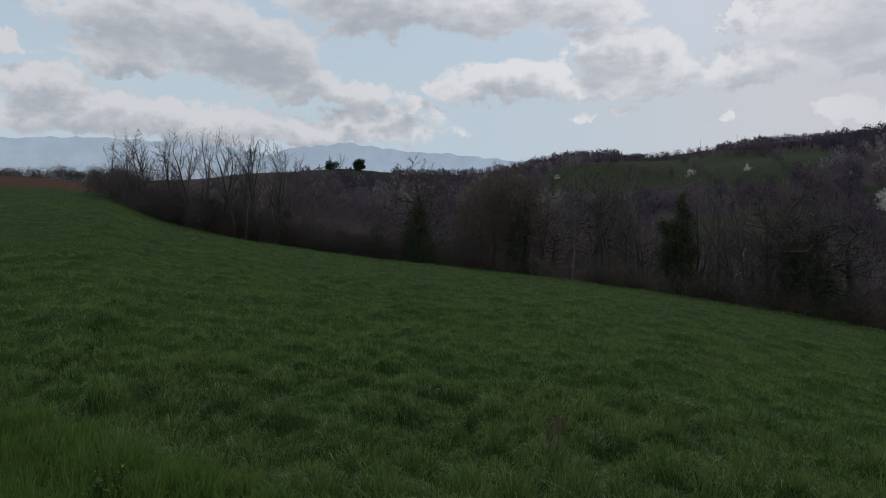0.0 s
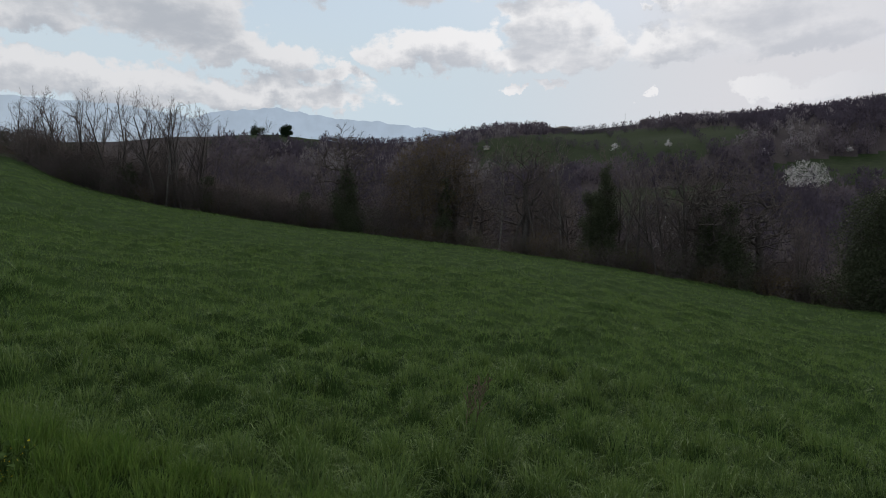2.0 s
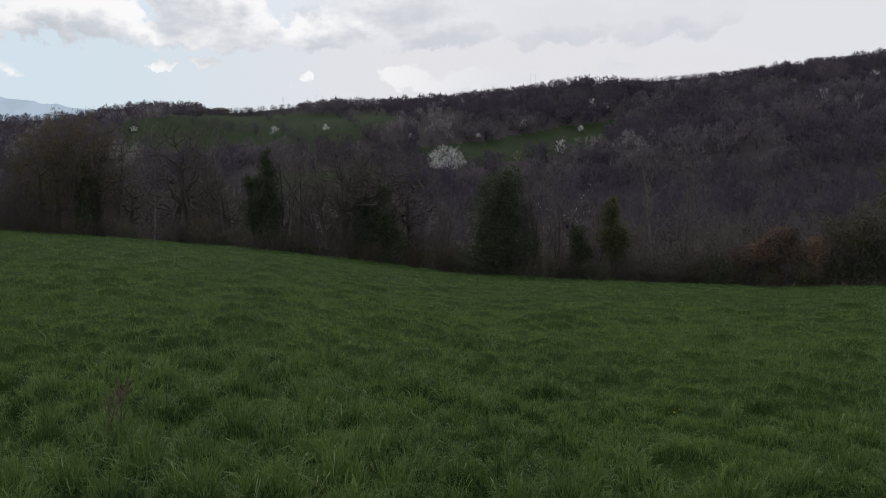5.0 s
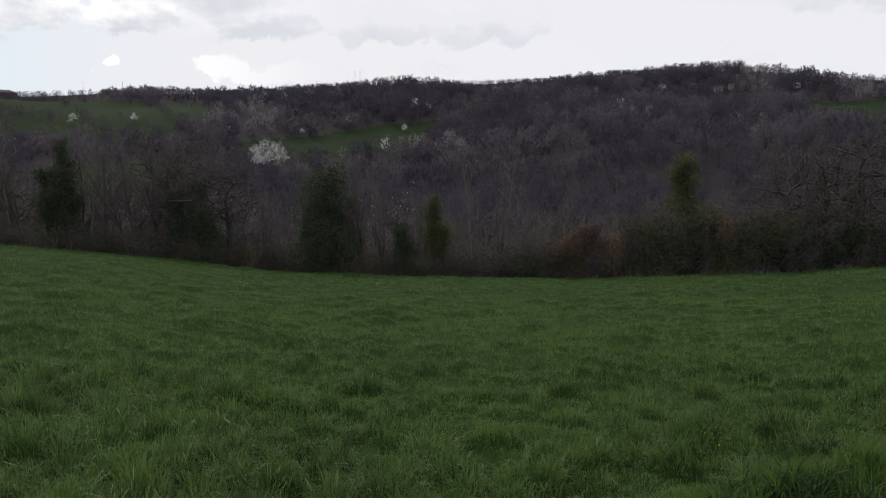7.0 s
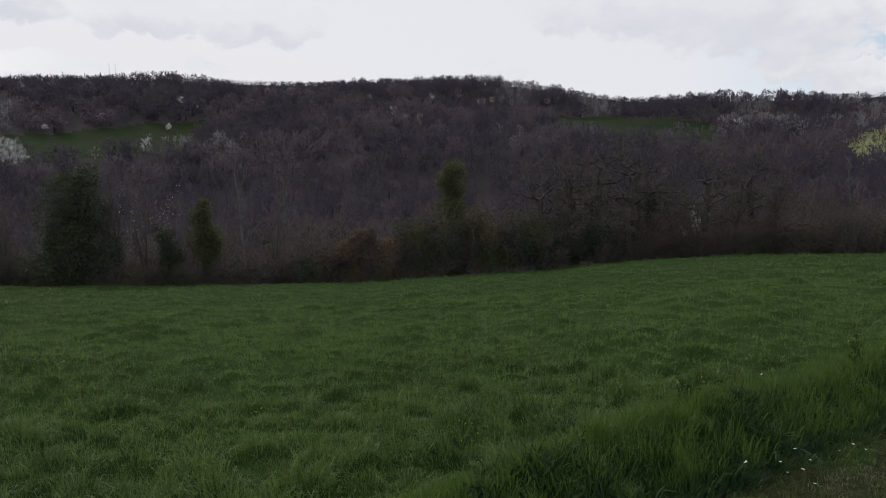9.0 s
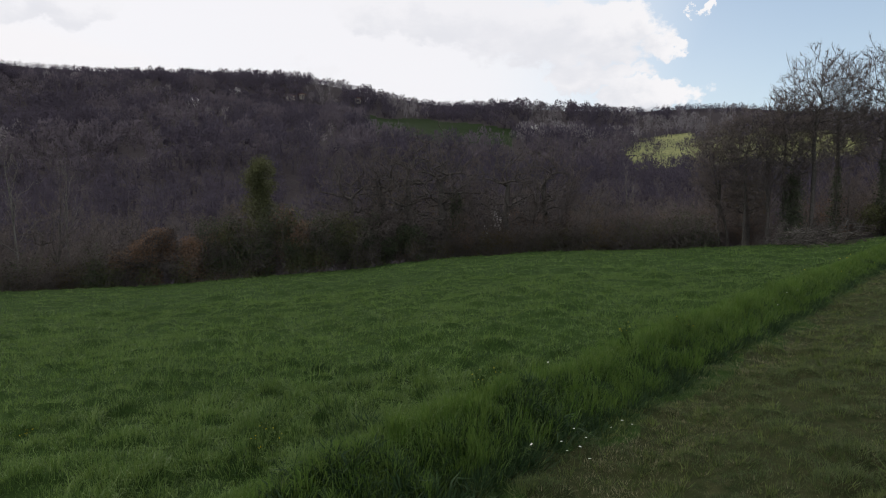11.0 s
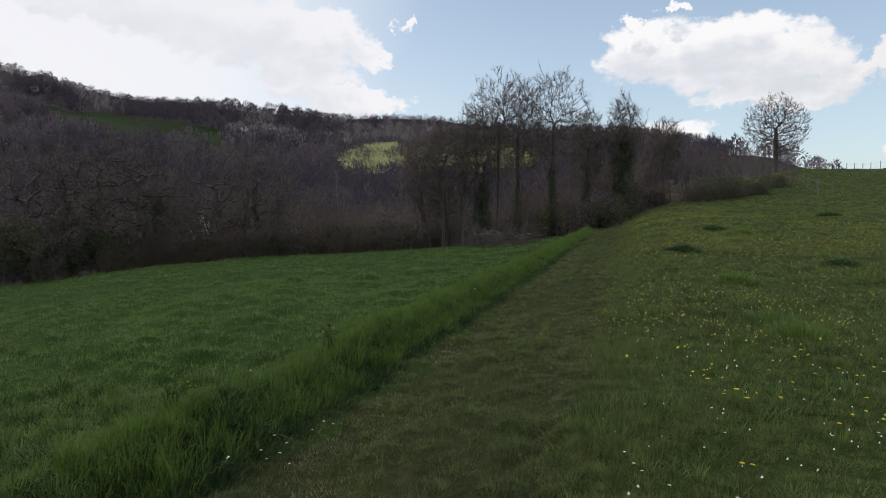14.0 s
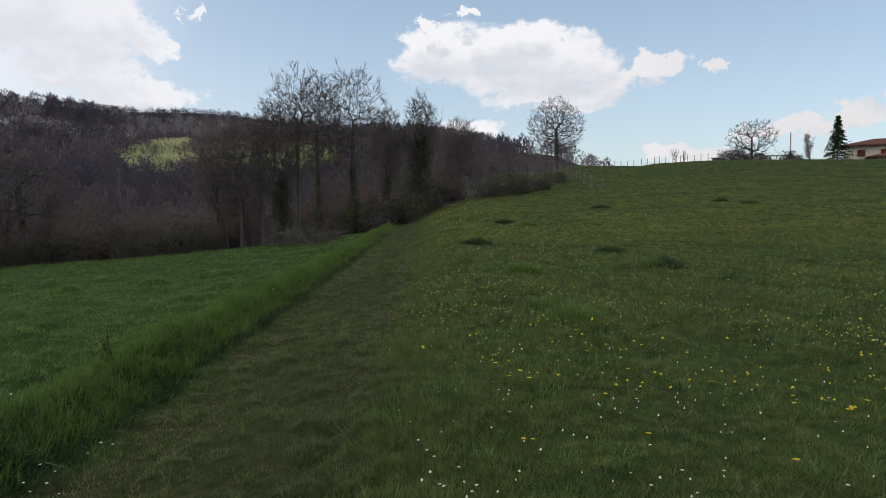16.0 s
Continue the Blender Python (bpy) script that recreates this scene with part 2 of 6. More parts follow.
def value_noise(x, y, seed=0):
    """Smooth noise from 0 to 1 over the plan."""
    i, j = np.floor(x), np.floor(y)
    u, v = x - i, y - j
    u, v = u * u * (3 - 2 * u), v * v * (3 - 2 * v)
    a, b = lattice(i, j, seed), lattice(i + 1, j, seed)
    c, d = lattice(i, j + 1, seed), lattice(i + 1, j + 1, seed)
    return (a * (1 - u) + b * u) * (1 - v) + (c * (1 - u) + d * u) * v


def cushions(x, y, size, seed):
    """The uneven tussocks that a place belongs to: nearness to the middle (1) or to a gap (0), the way out from the middle, and a chance number."""
    u = x / size + 0.5 * value_noise(x / size * 0.7, y / size * 0.7, seed + 1)
    v = y / size + 0.5 * value_noise(x / size * 0.7 + 31, y / size * 0.7, seed + 2)
    i, j = np.floor(u), np.floor(v)
    first, second = np.full(np.shape(x), 9.0), np.full(np.shape(x), 9.0)
    ox, oy, chance = np.zeros(np.shape(x)), np.zeros(np.shape(x)), np.zeros(np.shape(x))
    for di in (-1, 0, 1):
        for dj in (-1, 0, 1):
            p, q = i + di, j + dj
            ex, ey = u - p - lattice(p, q, seed + 3), v - q - lattice(p, q, seed + 4)
            r = np.hypot(ex, ey)
            near = r < first
            second = np.where(near, first, np.minimum(second, r))
            first = np.where(near, r, first)
            ox, oy = np.where(near, ex, ox), np.where(near, ey, oy)
            chance = np.where(near, lattice(p, q, seed + 5), chance)
    return np.clip((second - first) * 1.7, 0, 1), ox / (first + 1e-6), oy / (first + 1e-6), np.clip(first, 0, 1), chance


# ---------------------------------------------------------------- the lie of the land
# where the field ends: heading, distance, height angle
FIELD_END = np.array([
    (-60, 100, 3.7), (-33, 100, 3.7), (-28, 96, 3.65), (-25, 88, 3.4), (-23.6, 80, 2.4), (-21.7, 76, 1.65), (-18.6, 72, 0.9), (-15, 70, 0.22), (-8, 66, -0.8), (-4, 64, -1.25), (1, 62, -1.75), (10, 58, -2.72),
    (19, 55, -3.8), (27, 53, -4.95), (34, 52, -6.0), (43, 51, -6.5), (52, 50, -6.7), (58, 50, -6.7), (66, 50, -6.3), (74, 50, -5.7), (80, 50, -4.9),
    (88, 50, -4.2), (97, 50, -3.8), (104, 50, -3.3), (110, 50, -2.9), (115, 52, -2.0), (118.6, 54, -1.2), (120, 57, -0.3), (121.3, 58, 0.2), (124, 56, 0.55),
    (128, 56, 0.6), (131, 60, 0.9), (133.5, 74, 1.7), (136.5, 108, 3.25), (142, 112, 3.45), (148, 112, 3.35), (154, 112, 3.1), (200, 110, 2.6), (300, 100, 3.7),
])
# the valley beyond: heading, distance, height angle
VALLEY = np.array([
    (-60, 150, 4.6), (-33, 145, 4.7), (-28, 145, 4.6), (-25, 145, 4.1), (-20, 145, 2.2), (-15, 145, -2.0), (-8, 145, -5.0), (-4, 143, -6.0), (1, 140, -7.0),
    (10, 138, -8.0), (19, 135, -9.0), (27, 132, -10.0), (34, 130, -10.5), (43, 130, -10.5), (52, 130, -10.5), (58, 130, -10.0), (66, 130, -9.5),
    (74, 130, -9.0), (80, 130, -8.0), (88, 130, -7.0), (97, 130, -6.0), (104, 130, -4.5), (110, 128, -2.5), (115, 126, 0.0), (118.6, 120, 1.0),
    (120, 112, 1.2), (121.3, 104, 1.2), (124, 84, 1.4), (128, 92, 2.5), (131, 106, 3.15), (133.5, 118, 3.2), (136.5, 135, 3.1), (142, 140, 2.9), (148, 145, 2.2), (154, 145, 2.0), (200, 145, 2.8),
    (300, 150, 4.6),
])
# the hill's top: heading, distance, height angle
CREST = np.array([
    (-60, 420, 4.0), (-33, 420, 4.0), (-25, 430, 4.6), (-20, 450, 5.1), (-15, 480, 5.6), (-12, 490, 5.9), (-9.7, 500, 6.2), (-7, 500, 6.2), (-4.7, 510, 5.9), (-2, 525, 5.55), (1, 540, 5.7),
    (10, 600, 7.05), (19, 600, 7.2), (27, 600, 7.6), (34, 620, 8.05), (43, 640, 8.6), (52, 660, 9.0), (58, 660, 9.1), (66, 660, 9.35), (74, 660, 8.7),
    (80, 640, 7.85), (88, 620, 7.4), (97, 600, 6.95), (104, 600, 7.0), (110, 600, 6.5), (115, 600, 5.8), (119, 600, 5.2), (122, 560, 4.6),
    (126, 520, 3.6), (131, 420, 2.6), (136, 380, 2.0), (142, 380, 1.8), (148, 380, 1.8), (154, 380, 1.8), (200, 380, 2.4), (300, 420, 4.0),
])
TRACK = 119.5                                    # heading of the track
ALONG, ACROSS = bearing(TRACK), bearing(TRACK - 90)
FINE_AZ = np.arange(-60, 301, 0.5)
SMOOTH = [np.convolve(np.pad(np.interp(FINE_AZ, table[:, 0], table[:, k]), 6, mode="edge"), np.ones(5) / 5, "same")[6:-6] for table in (FIELD_END, VALLEY, CREST) for k in (1, 2)]


def polar(x, y):
    a = np.degrees(np.arctan2(x, y))
    return np.where(a < -60, a + 360, a), np.hypot(x, y)


def side(x, y):
    """Distance from the line of the track, towards the field."""
    return x * ACROSS.x + y * ACROSS.y


def edge_of(a):
    return np.interp(a, FINE_AZ, SMOOTH[0])


def ground(x, y):
    x, y = np.asarray(x, float), np.asarray(y, float)
    a, d = polar(x, y)
    de, ee, dv, ev, dr, er = (np.interp(a, FINE_AZ, s) for s in SMOOTH)
    ze, zv, zr = (EYE + r * np.tan(np.radians(e)) for r, e in ((de, ee), (dv, ev), (dr, er)))
    bend = np.interp(a, (-40, -15, 20, 100, 118, 128), (1.5, 1.15, 1.0, 1.0, 1.25, 1.7))
    z = ze * (np.minimum(d, de) / de) ** bend
    t = np.clip((d - de) / (dv - de), 0, 1)
    z = z + (zv - ze) * t
    t = np.clip((d - dv) / (dr - dv), 0, 1)
    z = z + (zr - zv) * (t ** 1.06)
    z = z - np.clip(d - dr, 0, 1500) * 0.10
    s, along = side(x, y), x * ALONG.x + y * ALONG.y
    near = np.clip((75 - d) / 15, 0, 1)
    z = z + near * ((0.08 + 0.25 * np.clip((along - 0.3) / 2.5, 0, 1)) * np.exp(-((s - 2.98) / 0.36) ** 2) - 0.05 * np.exp(-((s - 1.9) / 0.28) ** 2) - 0.03 * np.exp(-((s - 0.65) / 0.25) ** 2))
    z = z + np.clip(d / 6, 0, 1) * 0.10 * (value_noise(x / 2.3, y / 2.3, 3) - 0.5) * np.clip((120 - d) / 40, 0, 1)
    turf = np.clip((s - 3.2) / 0.6, 0, 1) * np.clip((de + 1 - d) / 4, 0, 1) * np.clip((d - 2) / 1.5, 0, 1)
    small, large = cushions(x, y, 0.36, 100), cushions(x, y, 0.74, 200)
    z = z + turf * (0.12 * np.clip((16 - d) / 8, 0, 1) * small[0] ** 0.7 * (0.3 + 1.0 * small[4]) + (0.07 + 0.12 * np.clip((d - 6) / 8, 0, 1)) * large[0] ** 0.7 * large[4] ** 1.5 - 0.05)
    z = z + 0.05 * np.clip((-0.2 - s) / 0.5, 0, 1) * np.clip((d - 2) / 1.5, 0, 1) * np.clip((70 - d) / 20, 0, 1) * large[0] * (0.3 + large[4])
    z = z + 0.08 * np.clip((s - 0.2) / 0.3, 0, 1) * np.clip((2.5 - s) / 0.3, 0, 1) * np.clip((d - 2) / 1.5, 0, 1) * np.clip((60 - d) / 20, 0, 1) * small[0] * small[4]
    z = z + np.clip((d - 150) / 100, 0, 1) * 5.0 * (value_noise(x / 55, y / 55, 5) - 0.5)
    z = z + np.clip((d - 180) / 90, 0, 1) * np.clip((dr - d) / 90, 0, 1) * np.clip((a + 6) / 14, 0, 1) * 22.0 * (value_noise(x / 95, y / 95, 6) - 0.5)
    return z


def spot(az_deg, dist, sink=0.0):
    p = bearing(az_deg) * dist
    return Vector((p.x, p.y, float(ground(p.x, p.y)) - sink))


def rise(x, y, z):
    return np.degrees(np.arctan2(z - EYE, np.hypot(x, y)))


# hillside pastures: corners as heading and height angle
PASTURES = [
    [(-12.5, 5.2), (-11, 6.4), (-4.8, 6.4), (-4.2, 5.2)],
    [(7.5, 5.4), (9.5, 6.4), (15, 6.8), (29.5, 7.2), (29, 6.0), (25, 4.4), (19, 3.7), (13, 3.3), (9, 3.9)],
    [(31, 4.2), (33, 4.45), (37, 4.9), (40.7, 5.5), (47.5, 6.2), (46.5, 4.8), (43, 3.7), (40.7, 3.3), (35.3, 2.7), (31, 2.9)],
    [(17.5, 2.0), (22.5, 2.45), (28.5, 2.9), (28, 0.4), (19.5, -0.8), (17, 0.0)],
    [(74.5, 6.7), (80, 6.5), (87, 5.7), (87, 4.4), (80, 4.7), (75, 5.4)],
]
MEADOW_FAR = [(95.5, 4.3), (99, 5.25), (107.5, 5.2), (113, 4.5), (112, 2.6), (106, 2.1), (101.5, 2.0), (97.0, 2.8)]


def inside(poly, a, e):
    hit = np.zeros(np.shape(a), bool)
    for (x0, y0), (x1, y1) in zip(poly, poly[1:] + poly[:1]):
        cross = ((y0 > e) != (y1 > e)) & (a < (x1 - x0) * (e - y0) / (y1 - y0 + 1e-9) + x0)
        hit ^= cross
    return hit


def zone(x, y, z):
    """0 field, 1 track, 2 meadow, 3 ploughed, 4 wood floor, 5 pasture, 6 dry meadow in painted sunlight."""
    a, d = polar(x, y)
    e = rise(x, y, z)
    s = side(x, y) + 0.6 * (value_noise(x * 1.3, y * 1.3, 8) - 0.5)
    wob = 1.2 * (value_noise(a / 1.7, d / 40, 9) - 0.5)
    de = edge_of(a)
    k = np.where(s > 2.3, 0, np.where(s > 0.25, 1, 2))
    k = np.where((a > 122) & (s < 1.2), 2, k)
    k = np.where((a < -21) & (d > 105 + 5 * wob), 3, k)
    wood = ((d > de + 1.0) & (a > -22) & (a < 124)) | ((d > 118) & (a >= 124) & (a < 134))
    k = np.where(wood, 4, k)
    k = np.where((d > 170) & (a >= 134), 5, k)
    k = np.where((d > 165) & (a <= -22), 5, k)
    far = d > 170
    ew = e + 0.25 * wob
    aw = a + 1.6 * (value_noise(a / 2.0 + 7, d / 22, 12) - 0.5)
    eb = ew + 0.9 * (value_noise(a * 0.7, d / 30, 13) - 0.5)
    for poly in PASTURES:
        k = np.where(far & inside(poly, aw, ew), 5, k)
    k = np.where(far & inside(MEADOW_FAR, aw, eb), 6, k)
    return k


def build_ground():
    azs = np.concatenate([np.arange(-42, 126, 0.3), np.arange(126, 160, 0.5), np.arange(160, 318, 4.0)])
    radii = [0.5]
    while radii[-1] < 4700:
        radii.append(radii[-1] + (max(0.045, radii[-1] * 0.012) if radii[-1] < 62 else min(radii[-1] * 0.045, 5.5 if radii[-1] < 690 else radii[-1] * 0.25)))
    radii = np.array(radii)
    A, R = np.meshgrid(np.radians(azs), radii)
    X, Y = R * np.sin(A), R * np.cos(A)
    Z = ground(X, Y)
    verts = np.stack([X, Y, Z], -1).reshape(-1, 3)
    nr, na = X.shape
    i, j = np.meshgrid(np.arange(nr - 1), np.arange(na), indexing="ij")
    k = (j + 1) % na
    polys = np.stack([i * na + j, i * na + k, (i + 1) * na + k, (i + 1) * na + j], -1).reshape(-1, 4)[:, ::-1]
    hub = len(verts)
    verts = np.vstack([verts, [[0, 0, 0]]])
    me = fast_mesh("ground", verts, polys)
    mid = verts[polys].mean(1)
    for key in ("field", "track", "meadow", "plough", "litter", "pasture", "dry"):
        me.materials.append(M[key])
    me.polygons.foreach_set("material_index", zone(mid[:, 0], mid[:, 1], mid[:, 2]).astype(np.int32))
    me.polygons.foreach_set("use_smooth", np.ones(len(polys), bool))
    bm = bmesh.new()
    bm.from_mesh(me)
    bm.verts.ensure_lookup_table()
    for a in range(na):
        f = bm.faces.new((bm.verts[hub], bm.verts[(a + 1) % na], bm.verts[a]))
        f.material_index = 2
    bm.to_mesh(me)
    bm.free()
    return thing("ground", me, None, "sloping green field, grass track and wooded hills", "ground", kind="structure")


build_ground()
# ---------------------------------------------------------------- trees
def tubes(segs, sides):
    """Open tubes along segments (start, end, radius, radius)."""
    P = np.array([s[0] for s in segs], float)
    Q = np.array([s[1] for s in segs], float)
    r0, r1 = np.array([s[2] for s in segs]), np.array([s[3] for s in segs])
    d = Q - P
    d /= np.linalg.norm(d, axis=1)[:, None] + 1e-9
    ref = np.where(np.abs(d[:, 2:3]) > 0.9, [[1.0, 0, 0]], [[0, 0, 1.0]])
    u = np.cross(d, ref)
    u /= np.linalg.norm(u, axis=1)[:, None]
    v = np.cross(d, u)
    ang = np.arange(sides) * 2 * np.pi / sides
    ring = u[:, None] * np.cos(ang)[None, :, None] + v[:, None] * np.sin(ang)[None, :, None]
    verts = np.concatenate([P[:, None] + ring * r0[:, None, None], Q[:, None] + ring * r1[:, None, None]], 1)
    base = (np.arange(len(segs)) * sides * 2)[:, None]
    k = np.arange(sides)[None]
    n = (np.arange(sides) + 1)[None] % sides
    polys = np.stack([base + k, base + n, base + sides + n, base + sides + k], -1).reshape(-1, 4)
    return verts.reshape(-1, 3), polys


def stem(segs, sides):
    """One joined tube along a chain of segments."""
    P = np.array([segs[0][0]] + [s[1] for s in segs], float)
    r = np.array([segs[0][2]] + [s[3] for s in segs])
    d = np.gradient(P, axis=0)
    d /= np.linalg.norm(d, axis=1)[:, None] + 1e-9
    u = np.cross(d, [[0.0, 1.0, 0.0]])
    u /= np.linalg.norm(u, axis=1)[:, None] + 1e-9
    v = np.cross(d, u)
    ang = np.arange(sides) * 2 * np.pi / sides
    ring = u[:, None] * np.cos(ang)[None, :, None] + v[:, None] * np.sin(ang)[None, :, None]
    verts = (P[:, None] + ring * r[:, None, None]).reshape(-1, 3)
    i, j = np.meshgrid(np.arange(len(P) - 1), np.arange(sides), indexing="ij")
    k = (j + 1) % sides
    return verts, np.stack([i * sides + j, i * sides + k, (i + 1) * sides + k, (i + 1) * sides + j], -1).reshape(-1, 4)


def spikes(segs):
    """Three-sided twigs that run out in a point."""
    v, _ = tubes([(s[0], s[1], s[2] * 1.15, 0.001) for s in segs], 3)
    v = v.reshape(-1, 6, 3)[:, :4].reshape(-1, 3)
    b = (np.arange(len(segs)) * 4)[:, None]
    return v, np.concatenate([b + [0, 1, 3], b + [1, 2, 3], b + [2, 0, 3]], 0)


def unit(v):
    return v / (np.linalg.norm(v) + 1e-9)


def branch(segs, rng, p, d, length, r, lev, plan):
    n, kids, first, ratio, lift, wander, spread = plan[lev]
    for i in range(n):
        d = unit(d + wander * rng.normal(size=3) + np.array([0, 0, lift]))
        q = p + d * length / n
        ra, rb = r * (1 - 0.72 * i / n), r * (1 - 0.72 * (i + 1) / n)
        segs[lev].append((p, q, max(ra, 0.011), max(rb, 0.008)))
        if lev + 1 < len(plan) and i >= first:
            for _ in range(kids):
                side_way = np.cross(d, rng.normal(size=3))
                a = radians(spread * rng.uniform(0.6, 1.3))
                way_out = unit(d * math.cos(a) + unit(side_way) * math.sin(a))
                branch(segs, rng, p + (q - p) * rng.uniform(0.2, 1.0), way_out, length * ratio * rng.uniform(0.7, 1.15) * (1 - 0.35 * i / n), rb * 0.62, lev + 1, plan)
        p = q
    return p


# segments, children a segment, first segment with children, length of children, lift, wander, spread angle
UPRIGHT = [(6, 2, 1, 0.46, 0.02, 0.06, 34), (4, 2, 0, 0.5, 0.08, 0.12, 36), (3, 2, 0, 0.52, 0.06, 0.12, 36), (1, 0, 0, 0, 0.08, 0.12, 30)]
SPREADING = [(4, 4, 1, 0.85, 0.0, 0.10, 58), (5, 2, 1, 0.48, 0.06, 0.26, 48), (3, 2, 0, 0.55, 0.04, 0.3, 45), (2, 0, 0, 0, 0.0, 0.3, 40)]
SPARSE = [(7, 2, 2, 0.40, 0.03, 0.08, 40), (4, 2, 0, 0.45, 0.12, 0.22, 40), (3, 1, 0, 0.5, 0.08, 0.25, 40)]
STEMS = [(4, 2, 1, 0.5, -0.04, 0.2, 40), (2, 1, 0, 0.6, 0.0, 0.25, 40), (1, 0, 0, 0, 0.0, 0.3, 40)]


def fit_height(segs, height):
    top = max(s[1][2] for lv in segs for s in lv)
    k = height / top
    return [[(np.array(a) * k, np.array(b) * k, ra, rb) for a, b, ra, rb in lv] for lv in segs]


def leaves(points, size, rng, flat=0.0):
    """Small pointed leaves round the points."""
    n = len(points)
    a = rng.normal(size=(n, 3))
    a[:, 2] *= 1 - flat
    a /= np.linalg.norm(a, axis=1)[:, None]
    b = np.cross(a, rng.normal(size=(n, 3)))
    b /= np.linalg.norm(b, axis=1)[:, None]
    s = size * rng.uniform(0.6, 1.3, size=(n, 1))
    c = np.asarray(points)
    verts = np.stack([c - a * s * 0.8 - b * s * 0.7, c - a * s * 0.8 + b * s * 0.7, c + a * s], 1).reshape(-1, 3)
    return verts, np.arange(n * 3).reshape(-1, 3)


def lay(name, verts, polys, material, parent, label=""):
    me = fast_mesh(name, verts, polys)
    me.materials.append(material)
    return thing(name, me, None, label, parent=parent)


def bare_tree(name, rng, plan, height, girth, label, category="tree", group="", trunk="bark", crown="twig", ivy=0, ivy_top=0.5, ivy_r=0.5, ivy_mat="ivy",
              bud=0, bud_mat="budding", bud_size=0.05, stems=1, ivy_size=0.11):
    """A leafless tree with trunk, crown of limbs and twigs, and ivy or buds where it has them."""
    segs = [[] for _ in plan]
    for s in range(stems):
        off = rng.normal(size=3) * (0.25 if stems > 1 else 0)
        off[2] = 0
        tilt = np.array([rng.normal() * 0.06 * stems, rng.normal() * 0.06 * stems, 1.0])
        branch(segs, rng, off, unit(tilt), height * 0.62 * rng.uniform(0.85, 1.0), girth / (1 + 0.35 * (stems - 1)), 0, plan)
    segs = fit_height(segs, height)
    root = thing(name, None, None, label, category, group)
    cuts = [i for i, g in enumerate(segs[0]) if abs(g[0][2]) < 1e-6] + [len(segs[0])]
    for i, j in zip(cuts, cuts[1:]):
        p, _, r, _ = segs[0][i]
        v, f = stem([(np.array(p) - np.array([0, 0, 0.6]), p, r * 1.25, r)] + segs[0][i:j], 7)
        lay("trunk", v, f, M[trunk], root)
    v, f = tubes(segs[1], 4)
    fine = [g for lv in segs[2:] for g in lv]
    lay("crown", v, f, M[trunk], root)["kind"] = "stuff"
    v, f = spikes(fine)
    lay("crown_twig", v, f, M[crown], root)["kind"] = "stuff"
    if ivy:
        pool = [g for lv in segs[:2] for g in lv if g[0][2] < height * ivy_top]
        k = rng.integers(0, len(pool), ivy)
        t = rng.uniform(size=(ivy, 1))
        c = np.array([pool[i][0] for i in k]) * (1 - t) + np.array([pool[i][1] for i in k]) * t
        fade = np.clip(1.15 - c[:, 2:3] / (height * ivy_top), 0.25, 1)
        c = c + rng.normal(size=c.shape) * ivy_r * fade
        c[:, 2] = np.abs(c[:, 2])
        v, f = leaves(c, ivy_size, rng)
        lay("ivy", v, f, M[ivy_mat], root, "dark green climbing ivy")["kind"] = "stuff"
    if bud:
        k = rng.integers(0, len(fine), bud)
        t = rng.uniform(size=(bud, 1))
        c = np.array([fine[i][0] for i in k]) * (1 - t) + np.array([fine[i][1] for i in k]) * t
        v, f = leaves(c + rng.normal(size=c.shape) * (0.06 + bud_size), bud_size, rng)
        lay("blossom" if bud_mat == "blossom" else "foliage", v, f, M[bud_mat], root)["kind"] = "stuff"
    return root


